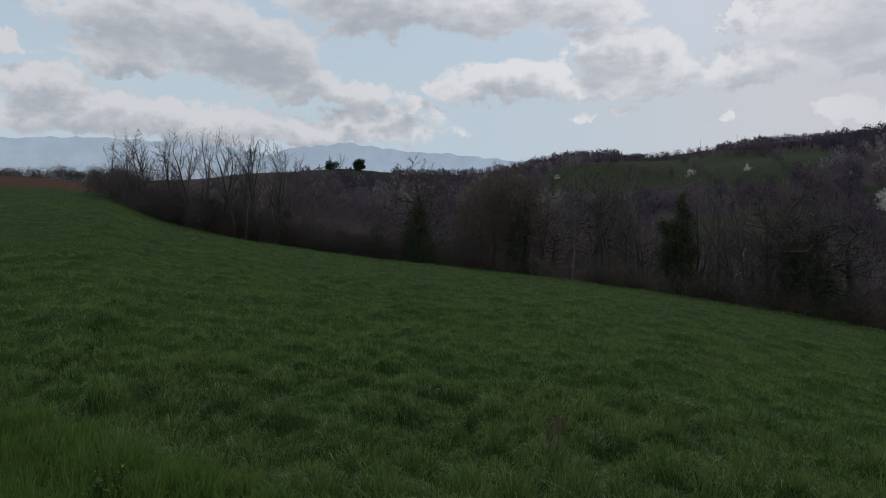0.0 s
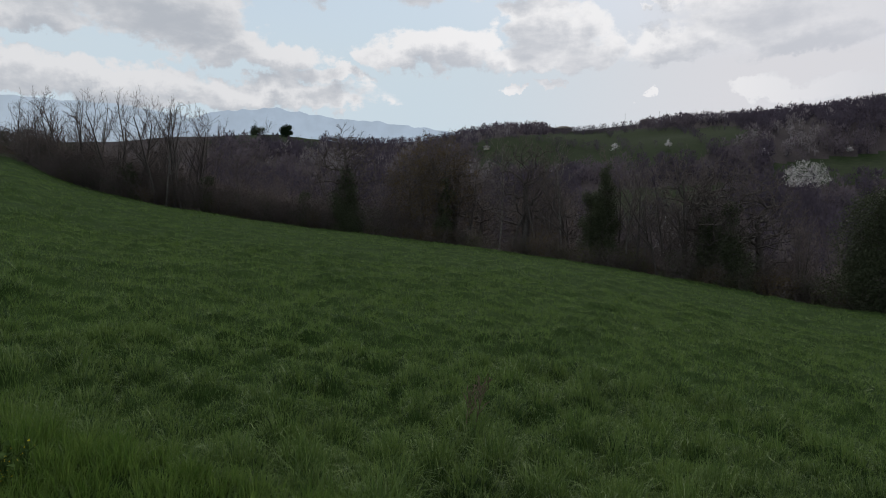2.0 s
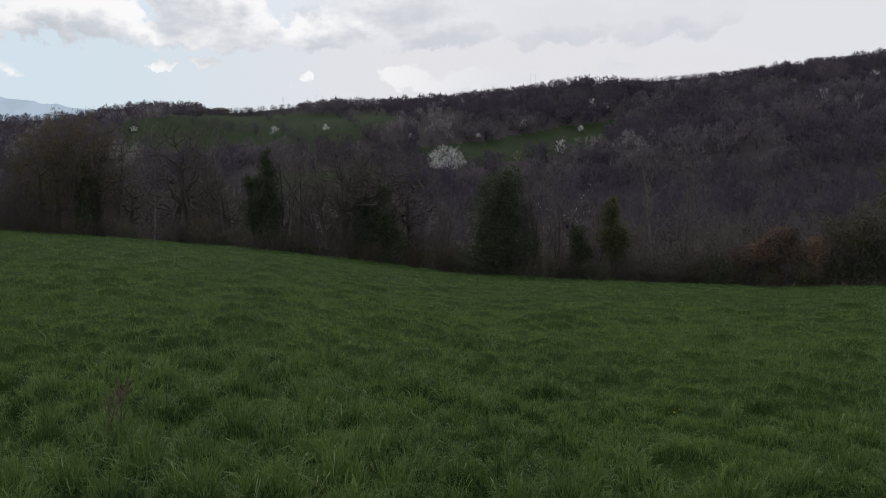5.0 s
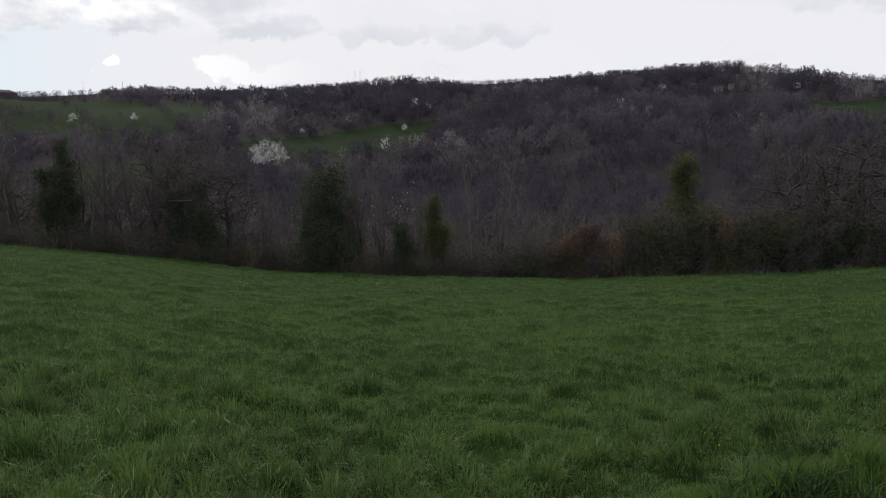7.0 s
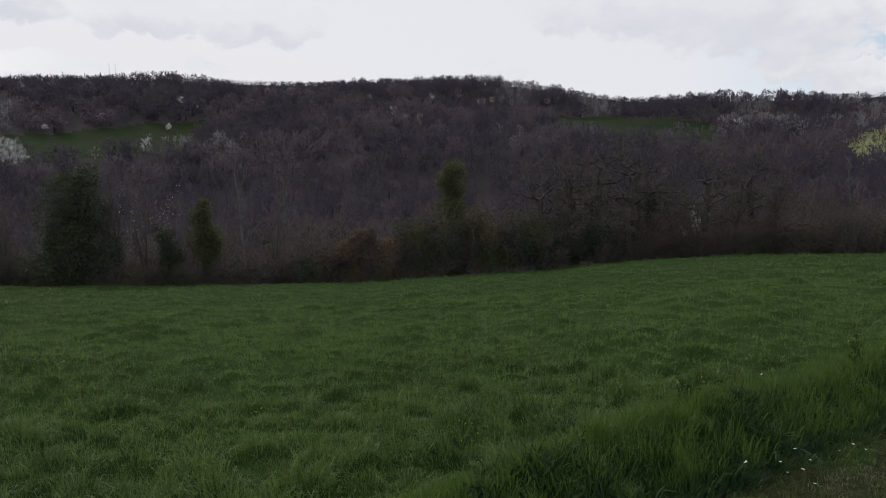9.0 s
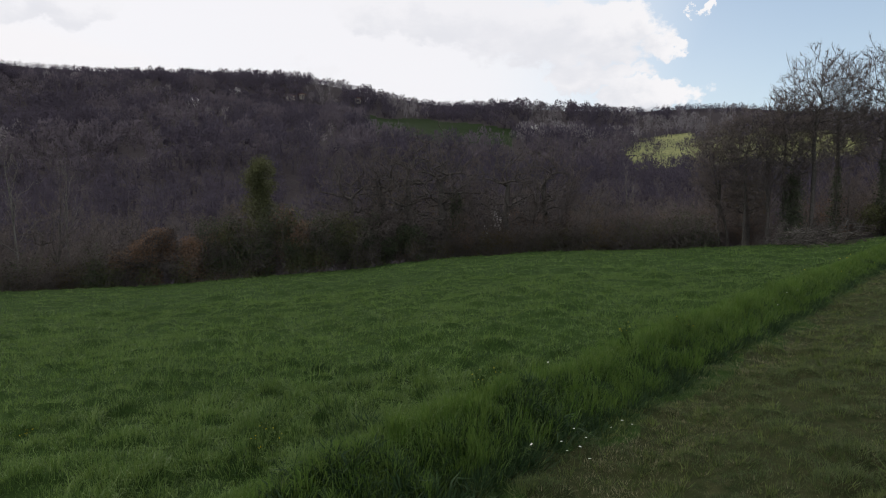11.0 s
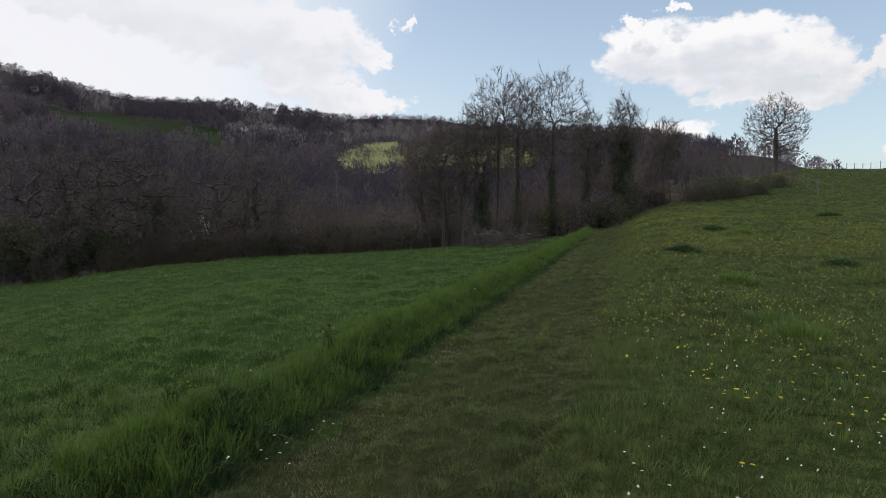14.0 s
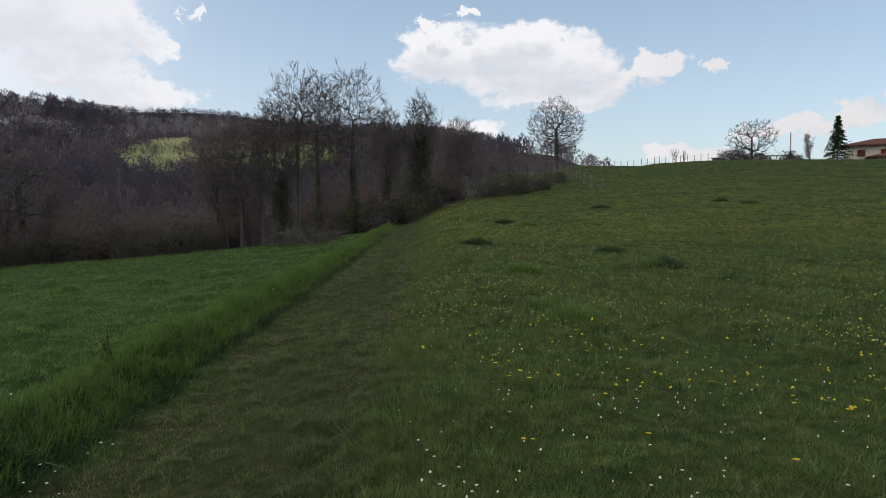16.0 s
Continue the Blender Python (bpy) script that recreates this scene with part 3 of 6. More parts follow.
def crown_tree(name, rng, height, wide, girth, label, category="tree", low=0.22, mid=0.62, points=420, up=0.0, direct=0.22, trunk="bark", crown="twig", ivy=0, ivy_top=0.5, ivy_r=0.3, twig=0.45,
               bud=0, bud_mat="budding", bud_size=0.06, hollow=0.35, lean=0.0, bud_spread=0.12, twig_r=0.010):
    """A tree whose limbs branch towards points spread through its crown."""
    foot = height * low
    cz, rz = height * (mid + 0.0), height * (1.0 - mid) * 0.97
    u = rng.normal(size=(points, 3))
    u /= np.linalg.norm(u, axis=1)[:, None]
    q = rng.uniform(hollow ** 3, 1, (points, 1)) ** (1 / 3)
    pts = u * q * np.array([wide, wide, rz]) + np.array([lean * height, 0, cz])
    below = pts[:, 2] < cz
    pts[below, 2] = cz - (cz - pts[below, 2]) * (cz - foot) / rz * 0.95
    pts *= 1 + rng.normal(size=(points, 1)) * 0.03
    # trunk nodes
    tn = 7
    nodes = [np.array([lean * height * (k / tn) ** 2, 0, cz * k / tn]) + (rng.normal(size=3) * [0.05, 0.05, 0] if k else 0) for k in range(tn + 1)]
    parent = [-1] + list(range(tn))
    path = [0.0] + [0.15 * cz * k / tn for k in range(1, tn + 1)]
    start = next(k for k in range(tn + 1) if nodes[k][2] >= foot * 0.9)
    order = np.argsort(np.linalg.norm(pts - nodes[start], axis=1))
    for i in order:
        p = pts[i]
        n = np.array(nodes[start:])
        gap = p - n
        dist = np.linalg.norm(gap, axis=1)
        cost = dist + direct * np.array(path[start:]) + np.clip(n[:, 2] - p[2], 0, None) * (0.8 + up)
        k = int(np.argmin(cost)) + start
        steps = 2 if dist[k - start] > 0.08 * height else 1
        base, last = nodes[k], k
        for j in range(1, steps + 1):
            f = j / steps
            m = base + (p - base) * f
            if j < steps:
                m = m + rng.normal(size=3) * 0.06 * dist[k - start] + np.array([0, 0, 0.05 * dist[k - start]])
            nodes.append(m)
            parent.append(last)
            path.append(path[last] + dist[k - start] / steps)
            last = len(nodes) - 1
    count = np.zeros(len(nodes))
    kids = np.zeros(len(nodes), int)
    for i in range(len(nodes) - 1, 0, -1):
        count[i] += 1
        count[parent[i]] += count[i]
        kids[parent[i]] += 1
    total = count[0]
    rad = np.maximum(girth * (count / total) ** 0.5, 0.010)
    bole, limbs = [], []
    for i in range(1, len(nodes)):
        a, b = nodes[parent[i]], nodes[i]
        if i <= tn:
            bole.append((a, b, max(rad[parent[i]], 0.02) if i > 1 else girth * 1.15, rad[i]))
        else:
            limbs.append((a, b, min(rad[parent[i]], rad[i] * 1.25), rad[i] * 0.85))
    thin = []
    for i in range(tn + 1, len(nodes)):
        if kids[i] == 0 or rng.uniform() < 0.35:
            d = unit(nodes[i] - nodes[parent[i]])
            for _ in range(6 if kids[i] == 0 else 3):
                w = unit(d + rng.normal(size=3) * 0.36 + np.array([0, 0, 0.2 + 0.6 * up]))
                p = nodes[parent[i]] + (nodes[i] - nodes[parent[i]]) * rng.uniform(0.25, 1.0)
                long = twig * rng.uniform(0.5, 1.2)
                m = p + w * long * 0.5
                bent = unit(w + rng.normal(size=3) * 0.25)
                thin.append((p, m + bent * long * 0.5, twig_r, 0.005))
                thin.append((m, m + unit(w + rng.normal(size=3) * 0.55) * long * 0.5, twig_r * 0.8, 0.005))
    root = thing(name, None, None, label, category)
    v, f = stem([(np.array([0, 0, -0.6]), nodes[0], girth * 1.3, girth * 1.15)] + bole, 7)
    lay("trunk", v, f, M[trunk], root)
    v, f = tubes(limbs, 4)
    lay("crown", v, f, M[trunk], root)["kind"] = "stuff"
    v, f = spikes(thin)
    lay("crown_twig", v, f, M[crown], root)["kind"] = "stuff"
    if ivy:
        t = rng.uniform(0, 1, ivy) ** 0.9
        line = np.array(nodes[:tn + 1])
        zz = t * height * ivy_top
        c = np.stack([np.interp(zz, line[:, 2], line[:, 0]), np.interp(zz, line[:, 2], line[:, 1]), zz], -1)
        c = c + rng.normal(size=c.shape) * ivy_r * (0.7 + 0.7 * value_noise(zz * 1.1, zz * 0 + height, 15))[:, None] * np.clip(1.3 - t, 0.35, 1)[:, None]
        c[:, 2] = np.abs(c[:, 2])
        v, f = leaves(c, 0.06, rng)
        lay("ivy", v, f, M["ivy"], root, "dark green climbing ivy")["kind"] = "stuff"
    if bud:
        k = rng.integers(0, len(thin), bud)
        c = np.array([thin[i][1] for i in k]) + rng.normal(size=(bud, 3)) * bud_spread
        v, f = leaves(c, bud_size, rng)
        lay("foliage", v, f, M[bud_mat], root)["kind"] = "stuff"
    return root


def mound_points(rng, n, w, d, h, lumps=9):
    """Points near the skin of a lumpy bush."""
    cs = [(rng.uniform(-w, w) * 0.6, rng.uniform(-d, d) * 0.6, rng.uniform(0.15, 0.72) * h, rng.uniform(0.28, 0.5)) for _ in range(lumps)]
    k = rng.integers(0, lumps, n)
    c = np.array(cs)[k]
    u = rng.normal(size=(n, 3))
    u /= np.linalg.norm(u, axis=1)[:, None]
    rad = c[:, 3:4] * min(w, h) * rng.uniform(0.45, 1.08, size=(n, 1))
    p = c[:, :3] + u * rad
    p[:, 2] = np.abs(p[:, 2])
    return p


def bush(name, rng, w, d, h, count, mats, label, category="bush", size=0.07, stems=26):
    root = thing(name, None, None, label, category)
    segs = [[] for _ in STEMS]
    for _ in range(stems):
        p = np.array([rng.uniform(-w, w) * 0.55, rng.uniform(-d, d) * 0.55, -0.2])
        branch(segs, rng, p, unit(np.array([rng.normal() * 0.35, rng.normal() * 0.35, 1.0])), h * rng.uniform(0.55, 1.0), 0.028, 0, STEMS)
    v, f = spikes([s for lv in segs for s in lv])
    lay("brushwood", v, f, M["twig"], root)["kind"] = "stuff"
    for i, m in enumerate(mats):
        v, f = leaves(mound_points(rng, count // len(mats), w, d, h), size, rng)
        lay("foliage", v, f, M[m], root)["kind"] = "stuff"
    return root


R = np.random.default_rng(7)
# one of each kind, then copies along the wood's edge
KIND = {}
for i in range(5):
    KIND["upright", i] = bare_tree("bare_tree", R, UPRIGHT, 10.0, 0.13, "bare grey deciduous tree at the wood's edge", stems=1 + i % 2)
for i in range(3):
    KIND["spreading", i] = crown_tree("bare_oak", R, 9.0, 3.3, 0.29, "bare spreading oak with crooked limbs", low=0.2, mid=0.6, points=420, hollow=0.3, lean=R.normal() * 0.04)
for i in range(2):
    KIND["ivied", i] = crown_tree("ivy_clad_tree", R, 9.0, 2.0, 0.16, "bare tree with trunk wrapped in dark ivy", low=0.3, mid=0.68, points=260, ivy=6500, ivy_top=0.6, ivy_r=0.5)
for i in range(2):
    KIND["sparse", i] = bare_tree("dead_tree", R, SPARSE, 8.0, 0.08, "thin dead tree with pale bleached bark", trunk="pale_bark", crown="pale_bark")
for i in range(2):
    KIND["budding", i] = crown_tree("budding_tree", R, 8.5, 2.4, 0.15, "tree with brownish opening buds", low=0.12, mid=0.58, points=380, bud=3800, bud_size=0.05)
KIND["thicket", 0] = bare_tree("young_tree", R, UPRIGHT[:3], 6.0, 0.07, "slender bare young tree in the thicket", stems=3)
KIND["thicket", 1] = bare_tree("young_tree", R, SPREADING[:3], 5.5, 0.08, "slender bare young tree in the thicket", stems=3)
for i in range(2):
    KIND["brake", i] = bush("thicket_brush", R, 1.5, 1.2, 4.6, 1800, ["twig", "ivy"], "tall dense brush of bare stems at the wood's edge", size=0.045, stems=46)
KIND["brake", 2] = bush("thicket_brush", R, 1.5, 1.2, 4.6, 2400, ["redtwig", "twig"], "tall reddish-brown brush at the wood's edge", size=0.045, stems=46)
KIND["shrub", 0] = bush("shrub", R, 1.5, 1.2, 2.2, 2200, ["twig", "ivy"], "dense dark shrub under the trees", size=0.04)
KIND["shrub", 1] = bush("shrub", R, 1.8, 1.2, 1.8, 2400, ["twig", "budding"], "dense brown shrub under the trees", size=0.04)
KIND["shrub", 2] = bush("bramble_bush", R, 2.0, 1.3, 1.6, 2400, ["twig", "ivylight"], "tangled bramble bush at the field's edge", size=0.04)
USED = set()


def plant(kind, i, az_deg, dist, height=None, turn=None, wide=1.0):
    """The first planting moves the pattern itself; the rest are copies."""
    ob = KIND[kind, i]
    own = {"upright": 10.0, "spreading": 9.0, "ivied": 9.0, "sparse": 8.0, "budding": 8.5, "thicket": 6.0 if i == 0 else 5.5, "brake": 4.6}.get(kind, 2.0)
    k = (height or own) / own
    p = spot(az_deg, dist)
    m = Matrix.Translation(p) @ Matrix.Rotation(R.uniform(0, 6.28) if turn is None else turn, 4, "Z") @ Matrix.Diagonal((k * wide, k * wide, k, 1))
    if (kind, i) in USED:
        return copy_thing(ob, m @ Matrix.Diagonal((*(1 / k for k in ob.scale), 1)))
    USED.add((kind, i))
    ob.matrix_basis = m
    return ob


def tall_to(az_deg, dist, el_top):
    """The height that a tree needs to reach that height angle."""
    return EYE + dist * math.tan(radians(el_top)) - spot(az_deg, dist).z


# trees that stand out along the edge: heading, metres behind the field's end, height angle of the top
WOOD_WEST = [
    ("upright", -25.5, 6, 8.3), ("upright", -25.0, 1, 7.6), ("upright", -24.0, 2, 8.0), ("upright", -23.3, 1, 8.2), ("upright", -22.6, 3, 8.9),
    ("sparse", -21.9, 2, 8.6), ("upright", -21.2, 1, 8.2), ("upright", -20.6, 3, 8.6), ("sparse", -20.2, 2, 8.7), ("upright", -19.5, 2, 8.8),
    ("upright", -18.8, 1, 9.0), ("sparse", -18.2, 2, 9.1), ("upright", -17.6, 2, 8.9), ("upright", -17.0, 3, 8.6), ("upright", -16.4, 1, 8.7),
    ("sparse", -15.7, 1, 8.7), ("upright", -15.0, 2, 8.5), ("sparse", -14.6, 2, 8.6), ("upright", -14.2, 1, 8.3), ("upright", -13.4, 3, 7.8),
    ("thicket", -12.2, 3, 6.6), ("thicket", -10.6, 2, 6.0),
]
WOOD_NORTH = [
    ("spreading", -2.2, 3, 7.0), ("ivied", -1.9, 1.5, 6.9), ("thicket", 2.0, 4, 4.6), ("budding", 3.2, 4, 5.4), ("budding", 4.2, 3, 6.3),
    ("budding", 5.5, 2, 6.5), ("budding", 6.4, 3, 6.0), ("spreading", 6.9, 4, 6.4), ("upright", 8.2, 3, 6.2), ("sparse", 10.6, 2, 7.1),
    ("upright", 11.6, 2, 6.9), ("spreading", 12.7, 3, 6.6), ("upright", 13.6, 2, 6.8), ("upright", 14.6, 3, 6.6), ("sparse", 15.6, 2, 6.5),
    ("upright", 16.6, 3, 6.2), ("upright", 19.6, 4, 5.8), ("sparse", 20.6, 2, 4.7), ("upright", 21.4, 2, 5.4), ("sparse", 22.3, 3, 4.2),
    ("upright", 23.2, 2, 5.6), ("upright", 24.2, 3, 5.2), ("upright", 25.4, 2, 5.3), ("spreading", 26.0, 4, 5.4),
]
WOOD_EAST = [
    ("upright", 27.0, 3, 5.0), ("spreading", 28.6, 2, 4.6), ("ivied", 26.6, 1.5, 3.6), ("spreading", 30.6, 3, 3.8), ("thicket", 33.6, 2, 1.2),
    ("upright", 40.9, 2, 3.0), ("thicket", 42.2, 2, 2.0), ("thicket", 44.6, 2, 0.6), ("sparse", 49.8, 2, 4.2), ("upright", 52.0, 2, 2.4),
    ("sparse", 53.0, 3, 3.2), ("spreading", 73.6, 3, 4.0), ("spreading", 78.4, 2, 5.6), ("spreading", 81.0, 2, 5.9), ("spreading", 76.4, 3, 4.6), ("ivied", 82.2, 2, 3.6),
    ("upright", 84.4, 3, 5.0), ("spreading", 86.2, 2, 5.0), ("spreading", 89.6, 3, 4.8), ("upright", 88.4, 2, 5.2), ("upright", 90.6, 3, 4.2), ("thicket", 93.0, 2, 2.6),
    ("sparse", 96.2, 2, 3.4),
]
WOOD_TRACK = [
    ("upright", 103.4, 3, 5.6), ("upright", 106.0, 1.5, 6.7), ("ivied", 107.6, 2, 5.4), ("upright", 117.6, 4, 8.2),
    ("upright", 119.9, 8, 7.3), ("upright", 120.8, 20, 6.3), ("upright", 121.6, 30, 6.1), ("thicket", 122.0, 40, 5.6), ("upright", 122.4, 14, 6.2),
    ("upright", 123.2, 36, 5.9), ("thicket", 123.6, 16, 5.7), ("upright", 124.2, 20, 5.6), ("thicket", 124.8, 30, 5.1), ("thicket", 125.2, 12, 4.9),
    ("upright", 125.6, 26, 5.5), ("thicket", 126.2, 34, 4.9), ("upright", 126.6, 18, 5.5), ("thicket", 127.2, 28, 4.9), ("upright", 127.6, 24, 5.1),
    ("thicket", 128.0, 14, 4.7), ("thicket", 128.6, 22, 4.3), ("thicket", 129.4, 18, 4.0), ("thicket", 130.6, 16, 3.6),
]
for n, (kind, a, back_by, top) in enumerate(WOOD_WEST + WOOD_NORTH + WOOD_EAST + WOOD_TRACK):
    dist = float(edge_of(a)) + back_by
    count = sum(1 for k in KIND if k[0] == kind)
    plant(kind, n % count, a, dist, tall_to(a, dist, top))

# thicket and second rows down the slope
for n in range(110):
    a = R.uniform(-24, 121)
    dist = float(edge_of(a)) + R.uniform(3, 34)
    top = float(np.interp(a, (-24, -14, -8, 5, 25, 40, 60, 80, 100, 110, 121), (4.4, 4.0, 3.4, 3.4, 1.6, -0.8, -1.0, 1.6, 1.4, 3.4, 5.0))) + R.normal() * 0.9
    kind = R.choice(["upright", "thicket", "spreading", "budding"], p=[0.3, 0.4, 0.2, 0.1])
    h = tall_to(a, dist, top)
    if h > 2.5:
        plant(str(kind), int(R.integers(0, 2)), a, dist, min(h, 15))
for n in range(64):
    a = -25.0 + 22.5 * (n / 64) ** 1.1 + R.normal() * 0.25
    plant("brake", n % 2, a, float(edge_of(a)) + R.uniform(0.8, 4.5), float(np.interp(a, (-25, -13, -3), (4.4, 4.0, 3.2))) * R.uniform(0.8, 1.2))
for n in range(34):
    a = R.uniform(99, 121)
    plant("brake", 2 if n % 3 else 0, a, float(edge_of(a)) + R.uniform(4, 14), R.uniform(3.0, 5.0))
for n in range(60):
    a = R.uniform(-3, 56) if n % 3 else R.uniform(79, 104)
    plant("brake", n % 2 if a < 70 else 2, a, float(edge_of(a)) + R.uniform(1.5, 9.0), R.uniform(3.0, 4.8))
for n in range(130):
    a = -26.5 + n * 1.13 + R.normal() * 0.4
    if a > 121:
        break
    if 56 < a < 79 or 102 < a < 119:
        continue
    plant("shrub", int(R.integers(0, 3)), a, float(edge_of(a)) + R.uniform(0.8, 3.0), R.uniform(1.6, 3.0), wide=R.uniform(0.8, 1.2))


# ---------------------------------------------------------------- far woods
def far_woods(name, count, material, label, lo, hi, sticks, height, keep, seed, thin=0.010, anywhere=False, span=(-24, 135)):
    """Bare trees too many to count: a short trunk and a rounded fan of twigs each."""
    rng = np.random.default_rng(seed)
    a = rng.uniform(*span, count)
    d = np.sqrt(rng.uniform(lo ** 2, hi ** 2, count))
    x, y = d * np.sin(np.radians(a)), d * np.cos(np.radians(a))
    z = ground(x, y)
    k = zone(x, y, z)
    dr = np.interp(a, FINE_AZ, SMOOTH[4])
    ok = ((k == 4) | anywhere) & (d < dr + 4) & keep(a, d, rise(x, y, z), rng)
    x, y, z = x[ok], y[ok], z[ok]
    n = len(x)
    h = height * rng.uniform(0.55, 1.3, n)
    p = np.repeat(np.stack([x, y, z], -1), sticks, 0)
    hh = np.repeat(h, sticks)[:, None]
    m = n * sticks
    u = rng.normal(size=(m, 3))
    u /= np.linalg.norm(u, axis=1)[:, None]
    crown = rng.uniform(size=(m, 1)) < 0.95
    wide = np.repeat(rng.uniform(0.3, 0.46, n), sticks)[:, None]
    size = np.concatenate([wide, wide, 0 * wide + 0.47], 1)
    mid = p + np.array([0, 0, 0.52]) * hh
    skin = u * rng.uniform(0.7, 1.05, (m, 1))
    high = mid + (skin * size + rng.normal(size=(m, 3)) * 0.02) * hh
    heart = mid + (skin * size * rng.uniform(0.62, 0.85, (m, 1)) - np.array([0, 0, 0.06]) + rng.normal(size=(m, 3)) * 0.05) * hh
    bole = p + np.concatenate([u[:, :2] * 0.10, rng.uniform(0.4, 0.7, (m, 1))], 1) * hh
    base = p + np.concatenate([u[:, :2] * 0.03, rng.uniform(-0.06, 0.0, (m, 1))], 1) * hh
    tip, foot = np.where(crown, high, bole), np.where(crown, heart, base)
    turn = rng.uniform(0, np.pi, m)
    w = (thin * hh[:, 0] * rng.uniform(0.7, 1.5, m))[:, None]
    across = np.stack([np.cos(turn), np.sin(turn), 0.9 * np.sin(turn * 3)], -1) * w
    verts = np.stack([foot - across, foot + across, tip], 1).reshape(-1, 3)
    polys = np.arange(m * 3).reshape(-1, 3)
    tagged(lay(name, verts, polys, M[material], None, label), category="woods", kind="stuff")


# pale trees thicken from heading 92 on, painting the sunlit slope
patch = lambda a, d, e, rng: value_noise(a / 3.0, d / 50, 21) + rng.uniform(-0.15, 0.15, len(a)) > np.interp(a, (75, 92, 97, 112), (0.74, 0.56, 0.4, 0.4))
# noise patches of darker wood stand in for shaded folds
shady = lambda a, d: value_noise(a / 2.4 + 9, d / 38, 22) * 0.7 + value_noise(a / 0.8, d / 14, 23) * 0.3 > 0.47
knoll_top = lambda a, d: ((a > -13.2) & (a < -4.0) & (d > 425)) | ((a < -12.5) & (d > 200))
# the farthest ridge takes the bluer tone, as painted haze
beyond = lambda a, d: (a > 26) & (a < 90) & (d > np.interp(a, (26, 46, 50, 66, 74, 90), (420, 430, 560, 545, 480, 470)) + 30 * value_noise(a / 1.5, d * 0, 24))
crest = lambda a, d: d > np.interp(a, FINE_AZ, SMOOTH[4]) - 34
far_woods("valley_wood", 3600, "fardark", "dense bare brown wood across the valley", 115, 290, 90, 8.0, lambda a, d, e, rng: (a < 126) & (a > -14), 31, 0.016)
far_woods("dark_hill_wood", 17000, "fardark", "dense bare wood with fold shade and blue haze in its colour", 280, 665, 64, 8.5, lambda a, d, e, rng: ~patch(a, d, e, rng) & ~knoll_top(a, d) & ~crest(a, d) & (shady(a, d) | beyond(a, d)), 37, 0.033)
far_woods("hill_wood", 17000, "farwood", "dense bare brown wood on the hillside, purple haze in its colour", 280, 665, 64, 8.5, lambda a, d, e, rng: ~patch(a, d, e, rng) & ~knoll_top(a, d) & ~crest(a, d) & ~shady(a, d) & ~beyond(a, d), 32, 0.033)
far_woods("sunlit_budding_wood", 6000, "farpale", "budding trees in the hillside wood, paled by painted sunlight", 250, 650, 64, 8.0, lambda a, d, e, rng: patch(a, d, e, rng) & (d > 330) & ~crest(a, d) & ~knoll_top(a, d), 33, 0.033)
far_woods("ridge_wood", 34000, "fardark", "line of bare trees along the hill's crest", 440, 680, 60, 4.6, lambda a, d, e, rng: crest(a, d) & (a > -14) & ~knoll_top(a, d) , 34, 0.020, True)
hedge_lines = lambda a, d: ((np.abs(((d + 6 * a) % 105) - 20) < 5) | (np.abs((a * 1.0 + d / 60) % 5.3 - 1.2) < 0.16)) & (value_noise(a * 0.9, d / 30, 83) > 0.35)
far_woods("pasture_trees", 4200, "fardark", "bare hedgerow trees along the far pastures", 200, 600, 46, 5.0, lambda a, d, e, rng: hedge_lines(a, d), 36, 0.026, True, (7, 31))
far_woods("meadow_scrub", 9000, "fardark", "scattered scrub on the pale hillside meadow", 200, 640, 26, 4.4, lambda a, d, e, rng: (zone(d * np.sin(np.radians(a)), d * np.cos(np.radians(a)), ground(d * np.sin(np.radians(a)), d * np.cos(np.radians(a)))) == 6) & (value_noise(a * 1.1, d / 14, 78) + rng.uniform(-0.2, 0.2, len(a)) > 0.5), 35, 0.03, True, (94, 114))


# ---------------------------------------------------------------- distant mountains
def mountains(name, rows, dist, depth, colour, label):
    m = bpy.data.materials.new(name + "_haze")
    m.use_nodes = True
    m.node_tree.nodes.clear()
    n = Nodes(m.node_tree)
    # the range glows by itself; its haze is this flat blue
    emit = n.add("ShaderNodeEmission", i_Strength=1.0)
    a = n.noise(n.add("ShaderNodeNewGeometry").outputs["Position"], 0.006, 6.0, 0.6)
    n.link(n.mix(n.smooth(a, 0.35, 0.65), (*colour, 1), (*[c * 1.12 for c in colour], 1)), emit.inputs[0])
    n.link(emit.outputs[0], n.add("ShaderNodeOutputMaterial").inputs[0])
    az_m = np.arange(rows[0][0], rows[-1][0], 0.15)
    top = 0.27 + np.interp(az_m, [r[0] for r in rows], [r[1] for r in rows])
    top = top + 0.16 * (value_noise(az_m * 1.4, az_m * 0, 41) - 0.5) + 0.07 * (value_noise(az_m * 4, az_m * 0, 42) - 0.5)
    x, y = np.sin(np.radians(az_m)), np.cos(np.radians(az_m))
    rings = []
    for k, (f, far) in enumerate(((-0.02, 0.0), (0.45, 0.25), (0.8, 0.6), (1.0, 1.0), (0.5, 1.5))):
        dd = dist + depth * far + (60 * (value_noise(az_m * 0.8, az_m * 0 + k, 43) - 0.5) if 0 < k < 3 else 0)
        rings.append(np.stack([x * dd, y * dd, EYE + (dist + depth * far) * np.tan(np.radians(top)) * f], -1))
    verts = np.concatenate(rings)
    c = len(az_m)
    i, j = np.meshgrid(np.arange(len(rings) - 1), np.arange(c - 1), indexing="ij")
    polys = np.stack([i * c + j, i * c + j + 1, (i + 1) * c + j + 1, (i + 1) * c + j], -1).reshape(-1, 4)
    me = fast_mesh(name, verts, polys)
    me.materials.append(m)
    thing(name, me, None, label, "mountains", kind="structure")


